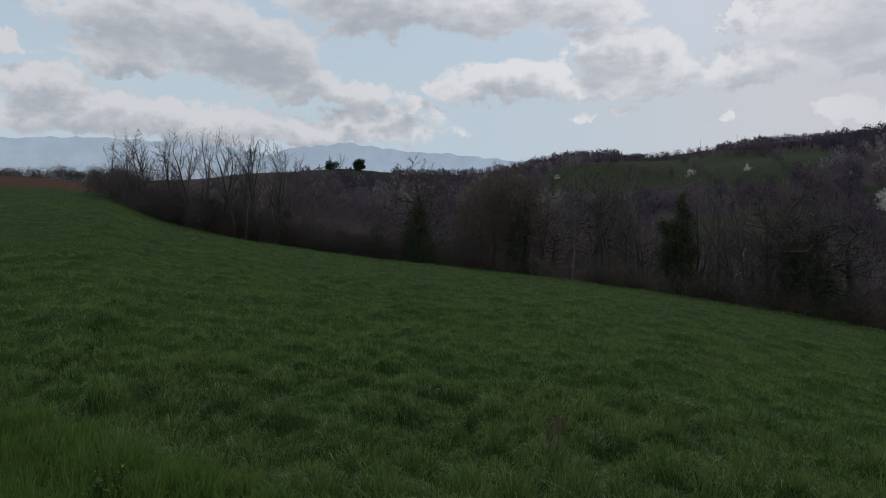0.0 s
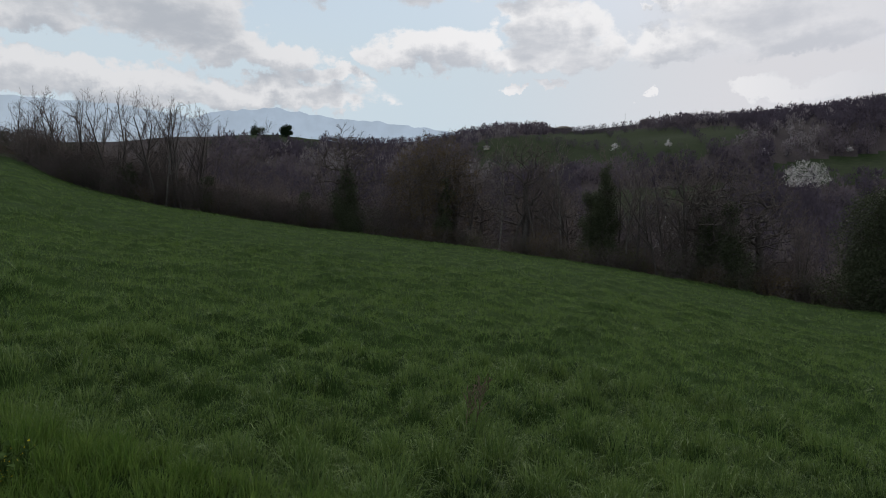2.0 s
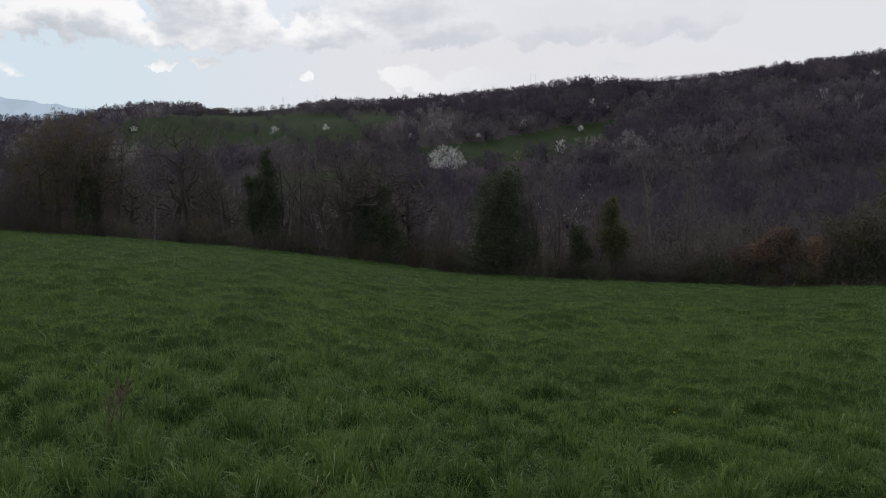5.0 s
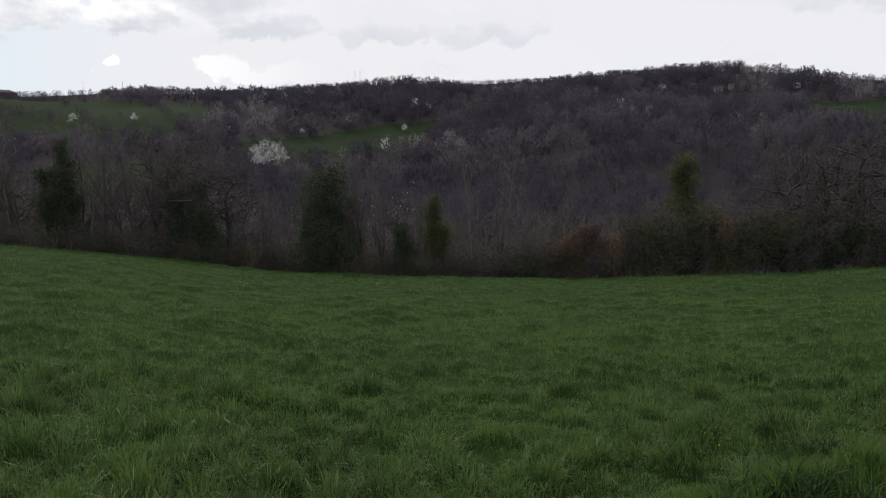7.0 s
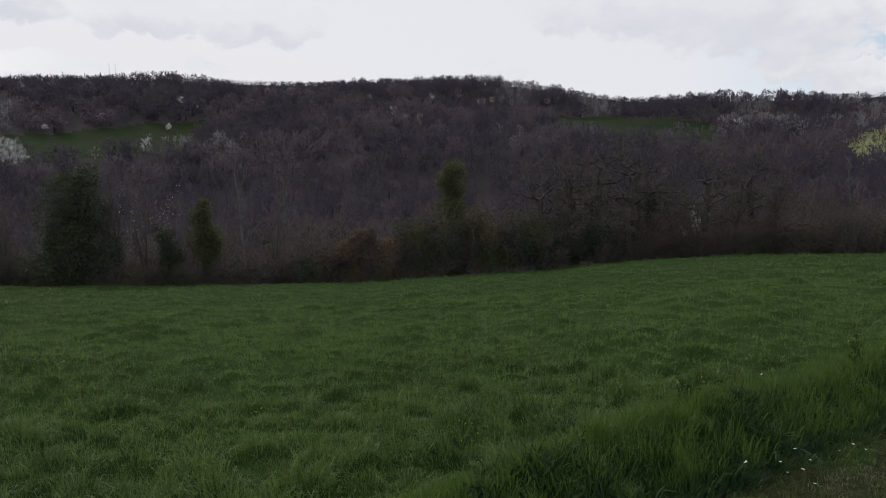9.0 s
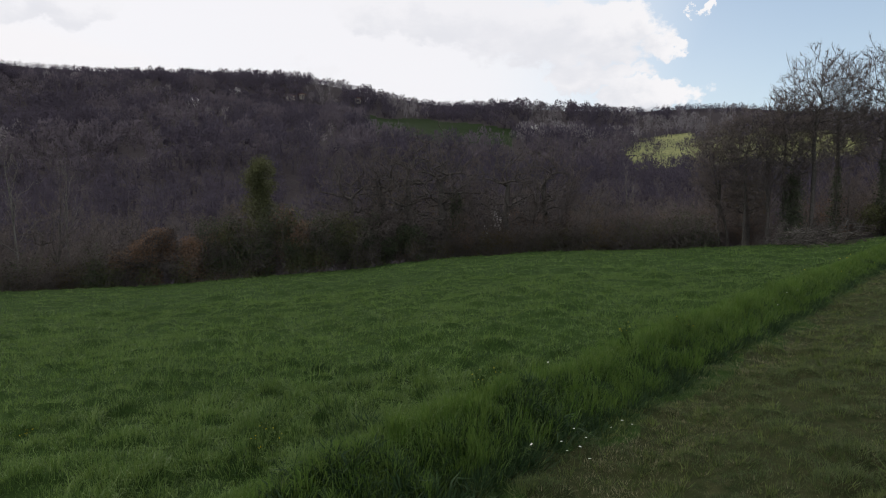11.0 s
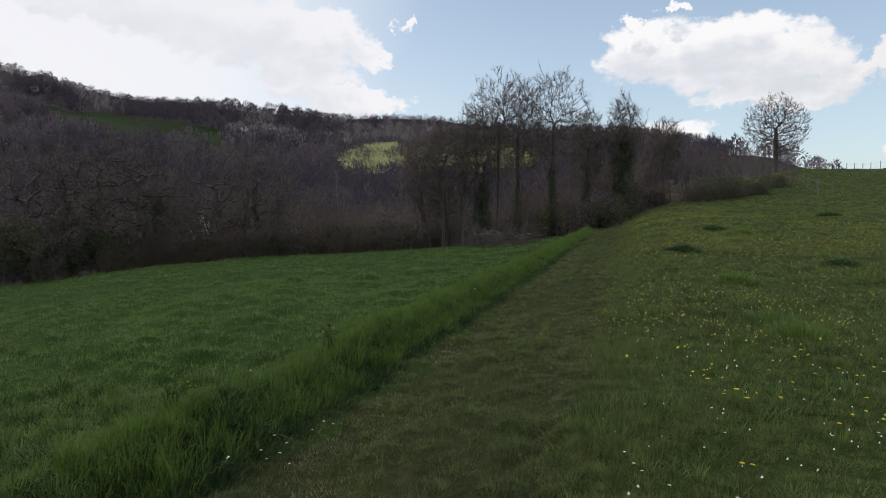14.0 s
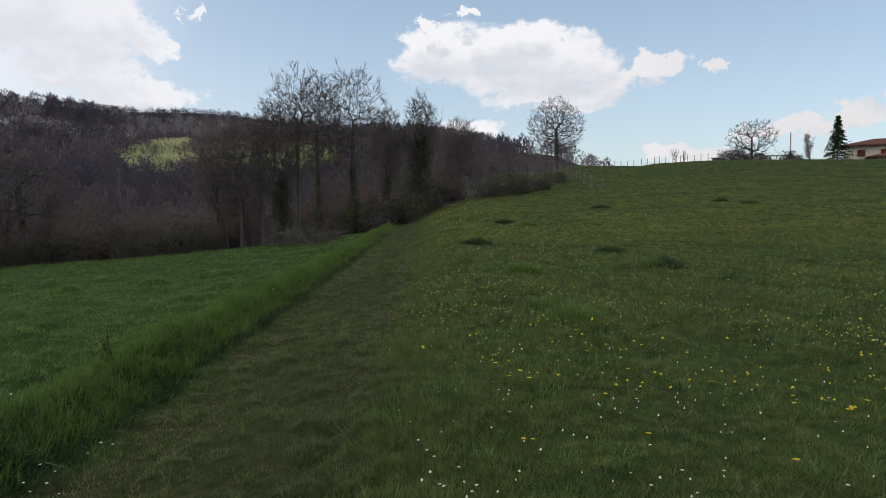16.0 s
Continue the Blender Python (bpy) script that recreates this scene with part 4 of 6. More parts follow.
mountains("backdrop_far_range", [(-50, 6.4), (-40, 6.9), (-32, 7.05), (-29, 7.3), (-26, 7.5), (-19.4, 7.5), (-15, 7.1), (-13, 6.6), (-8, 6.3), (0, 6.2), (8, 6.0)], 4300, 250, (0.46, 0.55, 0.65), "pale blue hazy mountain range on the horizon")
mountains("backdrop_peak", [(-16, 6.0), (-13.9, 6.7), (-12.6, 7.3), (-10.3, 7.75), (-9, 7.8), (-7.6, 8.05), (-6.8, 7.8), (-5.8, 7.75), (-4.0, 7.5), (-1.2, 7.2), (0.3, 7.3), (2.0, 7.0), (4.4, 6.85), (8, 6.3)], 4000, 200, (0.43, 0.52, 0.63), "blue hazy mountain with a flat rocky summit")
# ---------------------------------------------------------------- grass
def strewn(rng, count, near, far, lo, hi, power):
    u = rng.uniform(size=count)
    d = (near ** power + u * (far ** power - near ** power)) ** (1 / power)
    a = rng.uniform(lo, hi, count)
    x, y = d * np.sin(np.radians(a)), d * np.cos(np.radians(a))
    return x, y, side(x, y), d, a


def along_track(rng, count, s0, s1, t0, t1, power):
    """Places in a strip beside the track's line, thicker near by."""
    s = rng.uniform(s0, s1, count)
    near, far = 1.0, t1 - t0 + 1.0
    t = t0 - 1.0 + (near ** power + rng.uniform(size=count) * (far ** power - near ** power)) ** (1 / power)
    x, y = ACROSS.x * s + ALONG.x * t, ACROSS.y * s + ALONG.y * t
    a, d = polar(x, y)
    return x, y, s, d, a


def blades(name, x, y, h, w, lean_x, lean_y, material, label, rng, curl):
    n = len(x)
    z = ground(x, y)
    turn = rng.uniform(0, np.pi, n)
    root = np.stack([x, y, z - 0.012], -1)
    across = np.stack([np.cos(turn), np.sin(turn), 0 * turn], -1) * w[:, None]
    out_way = np.stack([lean_x, lean_y, 0 * lean_x], -1)
    bend = np.hypot(lean_x, lean_y) / h
    up = np.zeros((n, 3))
    up[:, 2] = h
    tip = root + up * np.clip(1 - 0.4 * bend ** 2, 0.35, 1)[:, None] + out_way
    if curl:
        mid = root + up * 0.62 + out_way * 0.32
        verts = np.stack([root - across, root + across, mid - across * 0.8, mid + across * 0.8, tip], 1).reshape(-1, 3)
        b = (np.arange(n) * 5)[:, None]
        polys = np.concatenate([b + [0, 1, 3], b + [0, 3, 2], b + [2, 3, 4]], 0)
    else:
        verts = np.stack([root - across, root + across, tip], 1).reshape(-1, 3)
        polys = np.arange(n * 3).reshape(-1, 3)
    return tagged(lay(name, verts, polys, M[material], None, label), category="grass", kind="stuff")


def tufts(name, count, each, material, label, near, far, lo, hi, region, height, size, width, seed, curl=False, power=0.5, splay=0.9, dist_grow=0.6, keep=0.3, strip=None):
    """Grass in tufts, whose blades arch outwards."""
    rng = np.random.default_rng(seed)
    x, y, s, d, a = strewn(rng, count, near, far, lo, hi, power) if strip is None else along_track(rng, count, *strip, power)
    swell = value_noise(x * 0.9, y * 0.9, 52) * 0.6 + value_noise(x * 0.27, y * 0.27, 53) * 0.4
    ok = region(x, y, s, d, a) & (rng.uniform(size=count) < keep + (1 - keep) * np.clip((swell - 0.2) * 2.2, 0, 1))
    x, y, d, swell = x[ok], y[ok], d[ok], swell[ok]
    grow = np.maximum(1, d / 6) ** dist_grow
    r = size * rng.uniform(0.6, 1.4, len(x)) * grow ** 0.5
    h = height * rng.uniform(0.6, 1.25, len(x)) * (0.55 + 0.9 * swell)
    x, y, d, r, h, grow = (np.repeat(v, each) for v in (x, y, d, r, h, grow))
    n = len(x)
    q, t = np.abs(rng.normal(size=n)) * 0.6, rng.uniform(0, 2 * np.pi, n)
    ox, oy = np.cos(t), np.sin(t)
    hh = h * rng.uniform(0.55, 1.1, n) * np.clip(1.1 - 0.35 * q, 0.4, 1)
    bow = splay * hh * (0.25 + 0.6 * q)
    return blades(name, x + ox * r * q, y + oy * r * q, hh, width * grow * rng.uniform(0.6, 1.3, n),
                  ox * bow + rng.normal(size=n) * hh * 0.2, oy * bow + rng.normal(size=n) * hh * 0.2, material, label, rng, curl)


def tussocky(name, count, material, label, near, far, lo, hi, region, height, width, size, seed, curl=False, power=0.5, dist_grow=0.6, floor=0.3, pick=None, strip=None):
    """A sward that grows in close uneven tussocks with sunk gaps between them."""
    rng = np.random.default_rng(seed)
    x, y, s, d, a = strewn(rng, count, near, far, lo, hi, power) if strip is None else along_track(rng, count, *strip, power)
    ok = region(x, y, s, d, a)
    x, y, d = x[ok], y[ok], d[ok]
    dome, ox, oy, out, chance = cushions(x, y, size, 100 if size < 0.6 else 200)
    if pick is not None:
        ok = pick(chance) & (rng.uniform(size=len(x)) < 0.25 + dome)
        x, y, d, dome, ox, oy, out, chance = (v[ok] for v in (x, y, d, dome, ox, oy, out, chance))
    n = len(x)
    broad = value_noise(x * 0.45, y * 0.45, 53)
    grow = np.maximum(1, d / 6) ** dist_grow
    h = height * (floor + (1.15 - floor) * dome ** 0.8) * (0.55 + 0.8 * chance) * (0.7 + 0.6 * broad) * rng.uniform(0.35, 1.3, n)
    bow = h * (0.15 + 0.75 * out) * rng.uniform(0.2, 1.4, n)
    return blades(name, x, y, h, width * grow * rng.uniform(0.6, 1.3, n), ox * bow + rng.normal(size=n) * h * 0.45, oy * bow + rng.normal(size=n) * h * 0.45, material, label, rng, curl)


in_field = lambda x, y, s, d, a: (s > 3.0) & (d < edge_of(a) + 1.2)
in_meadow = lambda x, y, s, d, a: (s < 0.45) & (d < 115)
leafy = lambda chance: (chance * 7.13) % 1 < 0.2
tussocky("field_grass_close", 300000, "blade", "lush green field grass in close tussocks", 2.6, 8.0, -38, 128, in_field, 0.13, 0.0026, 0.36, 61, True, power=0.9)
tussocky("field_grass", 480000, "blade", "lush green tussocky field grass", 7.5, 24.0, -38, 124, in_field, 0.13, 0.0034, 0.36, 62, power=0.75)
tussocky("field_grass_beyond", 480000, "blade", "green field grass further down the slope", 22.0, 85.0, -38, 122, in_field, 0.13, 0.0036, 0.74, 66, power=0.9)
tussocky("field_weeds", 140000, "weed", "darker coarse-leaved weeds between the field grass", 2.8, 10.0, -38, 124, in_field, 0.11, 0.0045, 0.36, 69, power=0.8, pick=leafy)
tussocky("field_weeds_beyond", 120000, "weed", "darker coarse-leaved weeds further down the field", 9.5, 55.0, -38, 121, in_field, 0.12, 0.0045, 0.74, 70, power=0.7, pick=leafy)
on_strip = lambda x, y, s, d, a: (d > 1.9) & (a > -40) & (a < 165)
way_along = lambda x, y: x * ALONG.x + y * ALONG.y
left_verge = lambda x, y, s, d, a: on_strip(x, y, s, d, a) & (s < np.clip(3.05 + 0.12 * way_along(x, y), 2.95, 3.8)) & (way_along(x, y) > 1.0)
low_verge = lambda x, y, s, d, a: on_strip(x, y, s, d, a) & (s > 2.0) & (s < 3.1) & (way_along(x, y) < 1.8)
strawy = lambda x, y, s, d, a: on_strip(x, y, s, d, a) & (value_noise(x * 1.1, y * 1.1, 55) + 0.5 * np.exp(-((s - 1.25) / 0.4) ** 2) < 0.68)
tufts("verge_grass", 6500, 30, "tall", "tall bright green grass along the track's verge", 0, 0, 0, 0, left_verge, 0.19, 0.12, 0.0028, 63, True, splay=1.0, keep=0.7, strip=(2.5, 3.85, 0.5, 48.0), power=0.45)
tufts("verge_grass_low", 2200, 30, "tall", "bright green grass beside the track", 0, 0, 0, 0, low_verge, 0.17, 0.11, 0.0027, 73, True, splay=0.8, keep=0.7, strip=(2.0, 3.1, -8.0, 2.0), power=0.8)
tussocky("track_grass", 210000, "short", "short trodden green grass on the track", 0, 0, 0, 0, on_strip, 0.062, 0.0026, 0.36, 64, power=0.4, strip=(0.0, 2.6, 0.5, 60.0))
tufts("track_straw", 3600, 22, "straw", "short dry straw-coloured grass in the track's ruts", 0, 0, 0, 0, strawy, 0.045, 0.09, 0.0030, 74, splay=1.6, keep=0.4, strip=(0.0, 2.5, 0.5, 60.0), power=0.4)
in_ruts = lambda x, y, s, d, a: on_strip(x, y, s, d, a) & ((np.abs(s - 1.95) < 0.24) | (np.abs(s - 0.6) < 0.22)) & (value_noise(x * 0.7, y * 0.7, 59) > 0.3)
tufts("track_rut_straw", 9000, 16, "straw", "pale trodden straw along the two wheel ruts", 0, 0, 0, 0, in_ruts, 0.045, 0.08, 0.0034, 75, splay=1.8, keep=0.8, strip=(0.3, 2.3, 0.5, 60.0), power=0.4)
# strip of dark tufts added in place of the verge's shaded flank
tufts("verge_shade_leaves", 3000, 26, "weed", "dark low leaves that paint shade on the track side of the verge", 0, 0, 0, 0, lambda x, y, s, d, a: on_strip(x, y, s, d, a) & (s < 2.6 + 0.35 * value_noise(x * 0.9, y * 0.9, 60)), 0.13, 0.13, 0.0065, 76, splay=1.3, keep=0.6, strip=(2.38, 2.95, -1.0, 40.0), power=0.4)
tufts("nettle_patch", 420, 34, "weed", "dark patch of young nettles on the verge", 3.3, 5.6, 68, 92, lambda x, y, s, d, a: (s > 2.3) & (value_noise(x * 1.4, y * 1.4, 61) > 0.35), 0.17, 0.13, 0.008, 77, True, splay=1.3, keep=0.8)
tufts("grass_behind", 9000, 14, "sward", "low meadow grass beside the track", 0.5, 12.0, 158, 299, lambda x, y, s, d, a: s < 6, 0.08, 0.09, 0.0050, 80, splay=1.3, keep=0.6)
tufts("grass_underfoot", 1600, 16, "sward", "short grass underfoot", 0.3, 3.2, -60, 158, lambda x, y, s, d, a: s < 3.2, 0.06, 0.08, 0.0050, 82, splay=1.3, keep=0.6)
tufts("track_side_grass", 2600, 24, "sward", "meadow grass creeping into the track", 0, 0, 0, 0, lambda x, y, s, d, a: on_strip(x, y, s, d, a) & (s < 0.15 + 0.9 * value_noise(x * 0.8, y * 0.8, 57)), 0.085, 0.10, 0.0044, 78, splay=1.1, keep=0.6, strip=(-0.2, 1.0, 0.5, 60.0), power=0.4)
tufts("track_edge_grass", 3000, 24, "sward", "green tufts along the middle and edge of the track", 0, 0, 0, 0, on_strip, 0.08, 0.10, 0.0044, 68, splay=1.1, keep=0.15, strip=(-0.2, 2.6, 0.5, 60.0), power=0.4)
tufts("meadow_grass_close", 9500, 34, "sward", "low flowery meadow grass close by", 2.0, 9.0, 98, 160, in_meadow, 0.085, 0.09, 0.0032, 65, splay=1.3, keep=0.75)
tufts("meadow_grass", 19000, 14, "sward", "low flowery meadow grass", 8.5, 26.0, 112, 158, in_meadow, 0.10, 0.12, 0.0038, 67, splay=1.2, keep=0.65)
tufts("meadow_grass_beyond", 24000, 12, "upland", "drier yellowish meadow grass up the slope", 20.0, 113.0, 112, 158, in_meadow, 0.10, 0.12, 0.0042, 72, splay=1.2, keep=0.65, power=0.9)
tussocky("meadow_leaves", 70000, "weed", "low dark leaves among the meadow grass", 2.6, 14.0, 104, 158, in_meadow, 0.075, 0.0050, 0.36, 81, power=0.7, pick=lambda chance: (chance * 7.13) % 1 < 0.4)
tussocky("track_grass_close", 90000, "short", "fine short grass on the track close by", 0, 0, 0, 0, on_strip, 0.055, 0.0018, 0.36, 71, power=0.9, strip=(0.0, 2.6, 0.5, 9.0))
tufts("meadow_clumps", 4200, 26, "blade", "darker coarse clumps in the meadow", 2.6, 60.0, 105, 158, in_meadow, 0.12, 0.2, 0.0044, 79, keep=0.0, splay=1.0)
# ---------------------------------------------------------------- trees of their own
def stand(ob, az_deg, dist, turn=0.0, scale=1.0):
    ob.matrix_basis = Matrix.Translation(spot(az_deg, dist)) @ Matrix.Rotation(turn, 4, "Z") @ Matrix.Scale(scale, 4)
    return ob


def ivy_tower(name, rng, height, profile, count, mat, label, size=0.058, lean=0.0):
    """A trunk hidden in ivy; profile: radius of the leaf mass from foot to top."""
    root = thing(name, None, None, label, "tree")
    straight = [(7, 2, 2, 0.3, 0.02, 0.05, 44)] + SPARSE[1:]
    segs = [[] for _ in straight]
    branch(segs, rng, np.array([0.0, 0, 0]), unit(np.array([lean, 0, 1.0])), height * 0.9, 0.2, 0, straight)
    segs = fit_height(segs, height)
    v, f = stem(segs[0], 7)
    lay("trunk", v, f, M["bark"], root)
    v, f = spikes([g for lv in segs[1:] for g in lv])
    lay("crown_twig", v, f, M["twig"], root)["kind"] = "stuff"
    # clumps of ivy on the trunk and on the stubs of its limbs
    lumps = int(18 + height * 5)
    t = rng.uniform(0, 0.95, lumps)
    t[:3] = (0.93, 0.9, 0.95)
    rad = np.interp(t, np.linspace(0, 1, len(profile)), profile)
    ang = rng.uniform(0, 2 * np.pi, lumps)
    off = rad * rng.uniform(0.1, 0.85, lumps)
    axis = np.stack([np.interp(t * height, [g[0][2] for g in segs[0]], [g[0][k] for g in segs[0]]) for k in (0, 1)], -1)
    mid = np.stack([axis[:, 0] + np.cos(ang) * off, axis[:, 1] + np.sin(ang) * off, t * height], -1)
    big = np.maximum(rad * rng.uniform(0.3, 0.7, lumps), 0.22)
    count = int(count * 1.6)
    pick = rng.choice(lumps, count, p=big ** 2 / np.sum(big ** 2))
    way_out = rng.normal(size=(count, 3))
    way_out /= np.linalg.norm(way_out, axis=1)[:, None]
    pts = mid[pick] + way_out * (big[pick] * rng.uniform(0.5, 1.1, count))[:, None] * np.array([1, 1, 1.15])
    pts[:, 2] = np.abs(pts[:, 2])
    v, f = leaves(pts, size, rng, 0.3)
    lay("ivy", v, f, M[mat], root)["kind"] = "stuff"
    return root


S = np.random.default_rng(19)
E = lambda a, back_by: float(edge_of(a)) + back_by


def tower(az_deg, back_by, top, profile, count, mat, label, **kw):
    dist = E(az_deg, back_by)
    return stand(ivy_tower("ivy_covered_tree", S, tall_to(az_deg, dist, top), profile, count, mat, label, **kw), az_deg, dist, S.uniform(0, 6))


tower(18.7, 1.5, 4.6, (1.1, 1.45, 1.35, 1.25, 1.1, 0.9, 0.6, 0.3), 17000, "ivy", "slender tree smothered in dark ivy like a column")
tower(17.7, 2.0, 2.2, (0.8, 1.1, 1.0, 0.9, 0.6), 7000, "ivy", "short trunk smothered in dark ivy beside the column")
tower(38.0, 1.2, 2.4, (2.1, 2.6, 2.7, 2.6, 2.4, 2.1, 1.6, 0.9), 34000, "ivy", "broad round tree completely covered in black-green ivy", size=0.06)
tower(46.6, 1.5, 0.2, (0.5, 0.7, 1.0, 1.3, 1.0, 0.3), 8400, "ivylight", "leaning tree with a ragged cap of ivy", lean=0.12)
tower(44.2, 1.5, -2.0, (0.6, 0.9, 0.9, 0.4), 4400, "ivy", "low stump wrapped in ivy")
tower(66.1, 2.5, 3.1, (1.5, 1.4, 1.3, 1.15, 1.1, 1.1, 1.15, 1.0), 18000, "ivylight", "tall topped trunk wrapped in olive-green ivy", size=0.055)
tower(-1.8, 1.0, 3.4, (1.3, 1.7, 1.4, 1.1, 0.7, 0.2), 10400, "ivy", "tree with lower half cloaked in dark ivy")
tower(6.2, 1.5, 3.2, (0.7, 0.8, 0.7, 0.6, 0.2), 5200, "ivy", "trunk cloaked in dark ivy")
tower(28.8, 1.4, 1.6, (1.3, 1.6, 1.4, 1.0, 0.5), 9200, "ivy", "trunk cloaked in dark ivy behind the field")
for a, top in ((-17.9, 3.4), (-12.6, 2.6), (-5.2, 1.6)):
    tower(a, 1.5, top, (0.9, 0.8, 0.9, 0.7, 0.6), 3600, "ivy", "broken trunk with ivy at the wood's edge")

# the tall ashes by the track's end, and trees near them
for a, back_by, top, wide, low, girth, vine in ((108.9, 2, 10.9, 2.5, 0.42, 0.2, 0), (110.4, 4, 10.4, 2.0, 0.46, 0.17, 1500), (113.2, 3, 11.0, 2.6, 0.44, 0.22, 2500), (107.0, 2, 8.2, 1.6, 0.35, 0.12, 0), (104.4, 1.5, 7.0, 1.7, 0.3, 0.12, 0),
                                                (102.6, 2.5, 6.2, 1.8, 0.25, 0.12, 0), (115.9, 5, 7.8, 1.3, 0.4, 0.13, 2500), (118.7, 3, 8.8, 1.3, 0.5, 0.17, 11000), (121.8, 6, 6.9, 1.4, 0.35, 0.14, 0)):
    dist = E(a, back_by)
    stand(crown_tree("ash_tree", S, tall_to(a, dist, top), wide * 1.08, girth * 0.7, "tall bare ash with fine upswept twigs" if vine < 9000 else "bare tree at the track's end with a thickly ivied trunk", low=low * 0.8, mid=0.68, points=900, up=0.18, direct=0.5, twig_r=0.010,
                     hollow=0.2, twig=0.66, ivy=vine, ivy_top=0.75 if vine > 5000 else 0.4, ivy_r=0.5 if vine > 5000 else 0.25), a, dist, S.uniform(0, 6))
dist = 118.0
stand(crown_tree("lime_tree", S, tall_to(129.7, dist, 8.65), 4.7, 0.36, "large solitary bare tree with a rounded crown", low=0.2, mid=0.56, points=1400, hollow=0.3, twig=0.7, direct=0.42, up=0.5, twig_r=0.015), 129.7, dist)
dist = 128.0
stand(crown_tree("walnut_tree", S, tall_to(144.3, dist, 6.3), 4.2, 0.24, "bare spreading walnut tree on the hilltop", low=0.22, mid=0.6, points=420, hollow=0.45, twig=0.7, twig_r=0.017), 144.3, dist, 0.8)
stand(bare_tree("garden_tree", S, UPRIGHT, tall_to(148.3, 132, 5.2), 0.12, "small pale budding garden tree", bud=900, bud_size=0.09), 148.3, 132)
stand(bare_tree("garden_tree", S, UPRIGHT[:3], tall_to(139.0, 122, 4.4), 0.08, "small bare garden tree", stems=3), 138.8, 120)
stand(bare_tree("garden_tree", S, UPRIGHT[:3], tall_to(139.6, 122, 4.3), 0.08, "small bare garden tree", stems=2), 139.5, 121)


def blossom_tree(az_deg, dist, height, label, width=1.0, blossoms=3600, size=0.10):
    ob = bare_tree("cherry_tree", S, SPREADING[:3], height, 0.16, label, bud=blossoms, bud_mat="blossom", bud_size=size)
    stand(ob, az_deg, dist, S.uniform(0, 6))
    ob.scale = (width, width, 1)
    return ob


def up_to(a, e, lo=150.0, hi=670.0):
    """How far off the hillside reaches that height angle."""
    for _ in range(32):
        mid = (lo + hi) / 2
        lo, hi = (mid, hi) if math.degrees(math.atan2(spot(a, mid).z - EYE, mid)) < e else (lo, mid)
    return lo


dist = up_to(33.4, 1.9)
height = tall_to(33.4, dist, 4.5)
stand(crown_tree("cherry_tree", S, height, height * 0.62, 0.2, "wild cherry covered in white blossom", low=0.15, mid=0.5, points=300, hollow=0.3, bud=8000, bud_mat="blossom", bud_size=0.13, bud_spread=0.45), 33.4, dist)
dist = up_to(42.4, 3.2)
blossom_tree(42.4, dist, tall_to(42.4, dist, 5.0), "wild cherry with thin white blossom", 0.9, 1100, 0.16)
blossom_tree(41.8, E(41.8, 6), tall_to(41.8, E(41.8, 6), 1.6), "young blossoming tree in the thicket", 0.8, 320, 0.05)
blossom_tree(24.0, E(24.0, 3), tall_to(24.0, E(24.0, 3), 0.6), "young blossoming tree in the thicket", 0.8, 200, 0.05)
blossom_tree(85.8, E(85.8, 3), tall_to(85.8, E(85.8, 3), -0.2), "young blossoming tree in the thicket", 0.8, 420, 0.07)
for a, e, w in ((44.4, 5.9, 1.0), (23.8, 6.2, 1.1), (19.7, 5.9, 1.2), (30.5, 5.3, 1.2), (39.7, 6.5, 1.0), (45.1, 7.7, 1.6), (46.2, 7.6, 1.0), (92.8, 5.9, 1.1), (96.2, 5.6, 1.2), (64.6, 8.4, 1.6), (61.5, 7.2, 1.8),
                (90.5, 6.1, 1.4), (88.6, 6.0, 1.3), (36.0, 5.6, 0.8), (75.0, 8.4, 1.0)):
    blossom_tree(a, up_to(a, e - 0.7), 4.8 * w, "pale blossoming tree on the wooded hillside", 1.1, 420, 0.2)

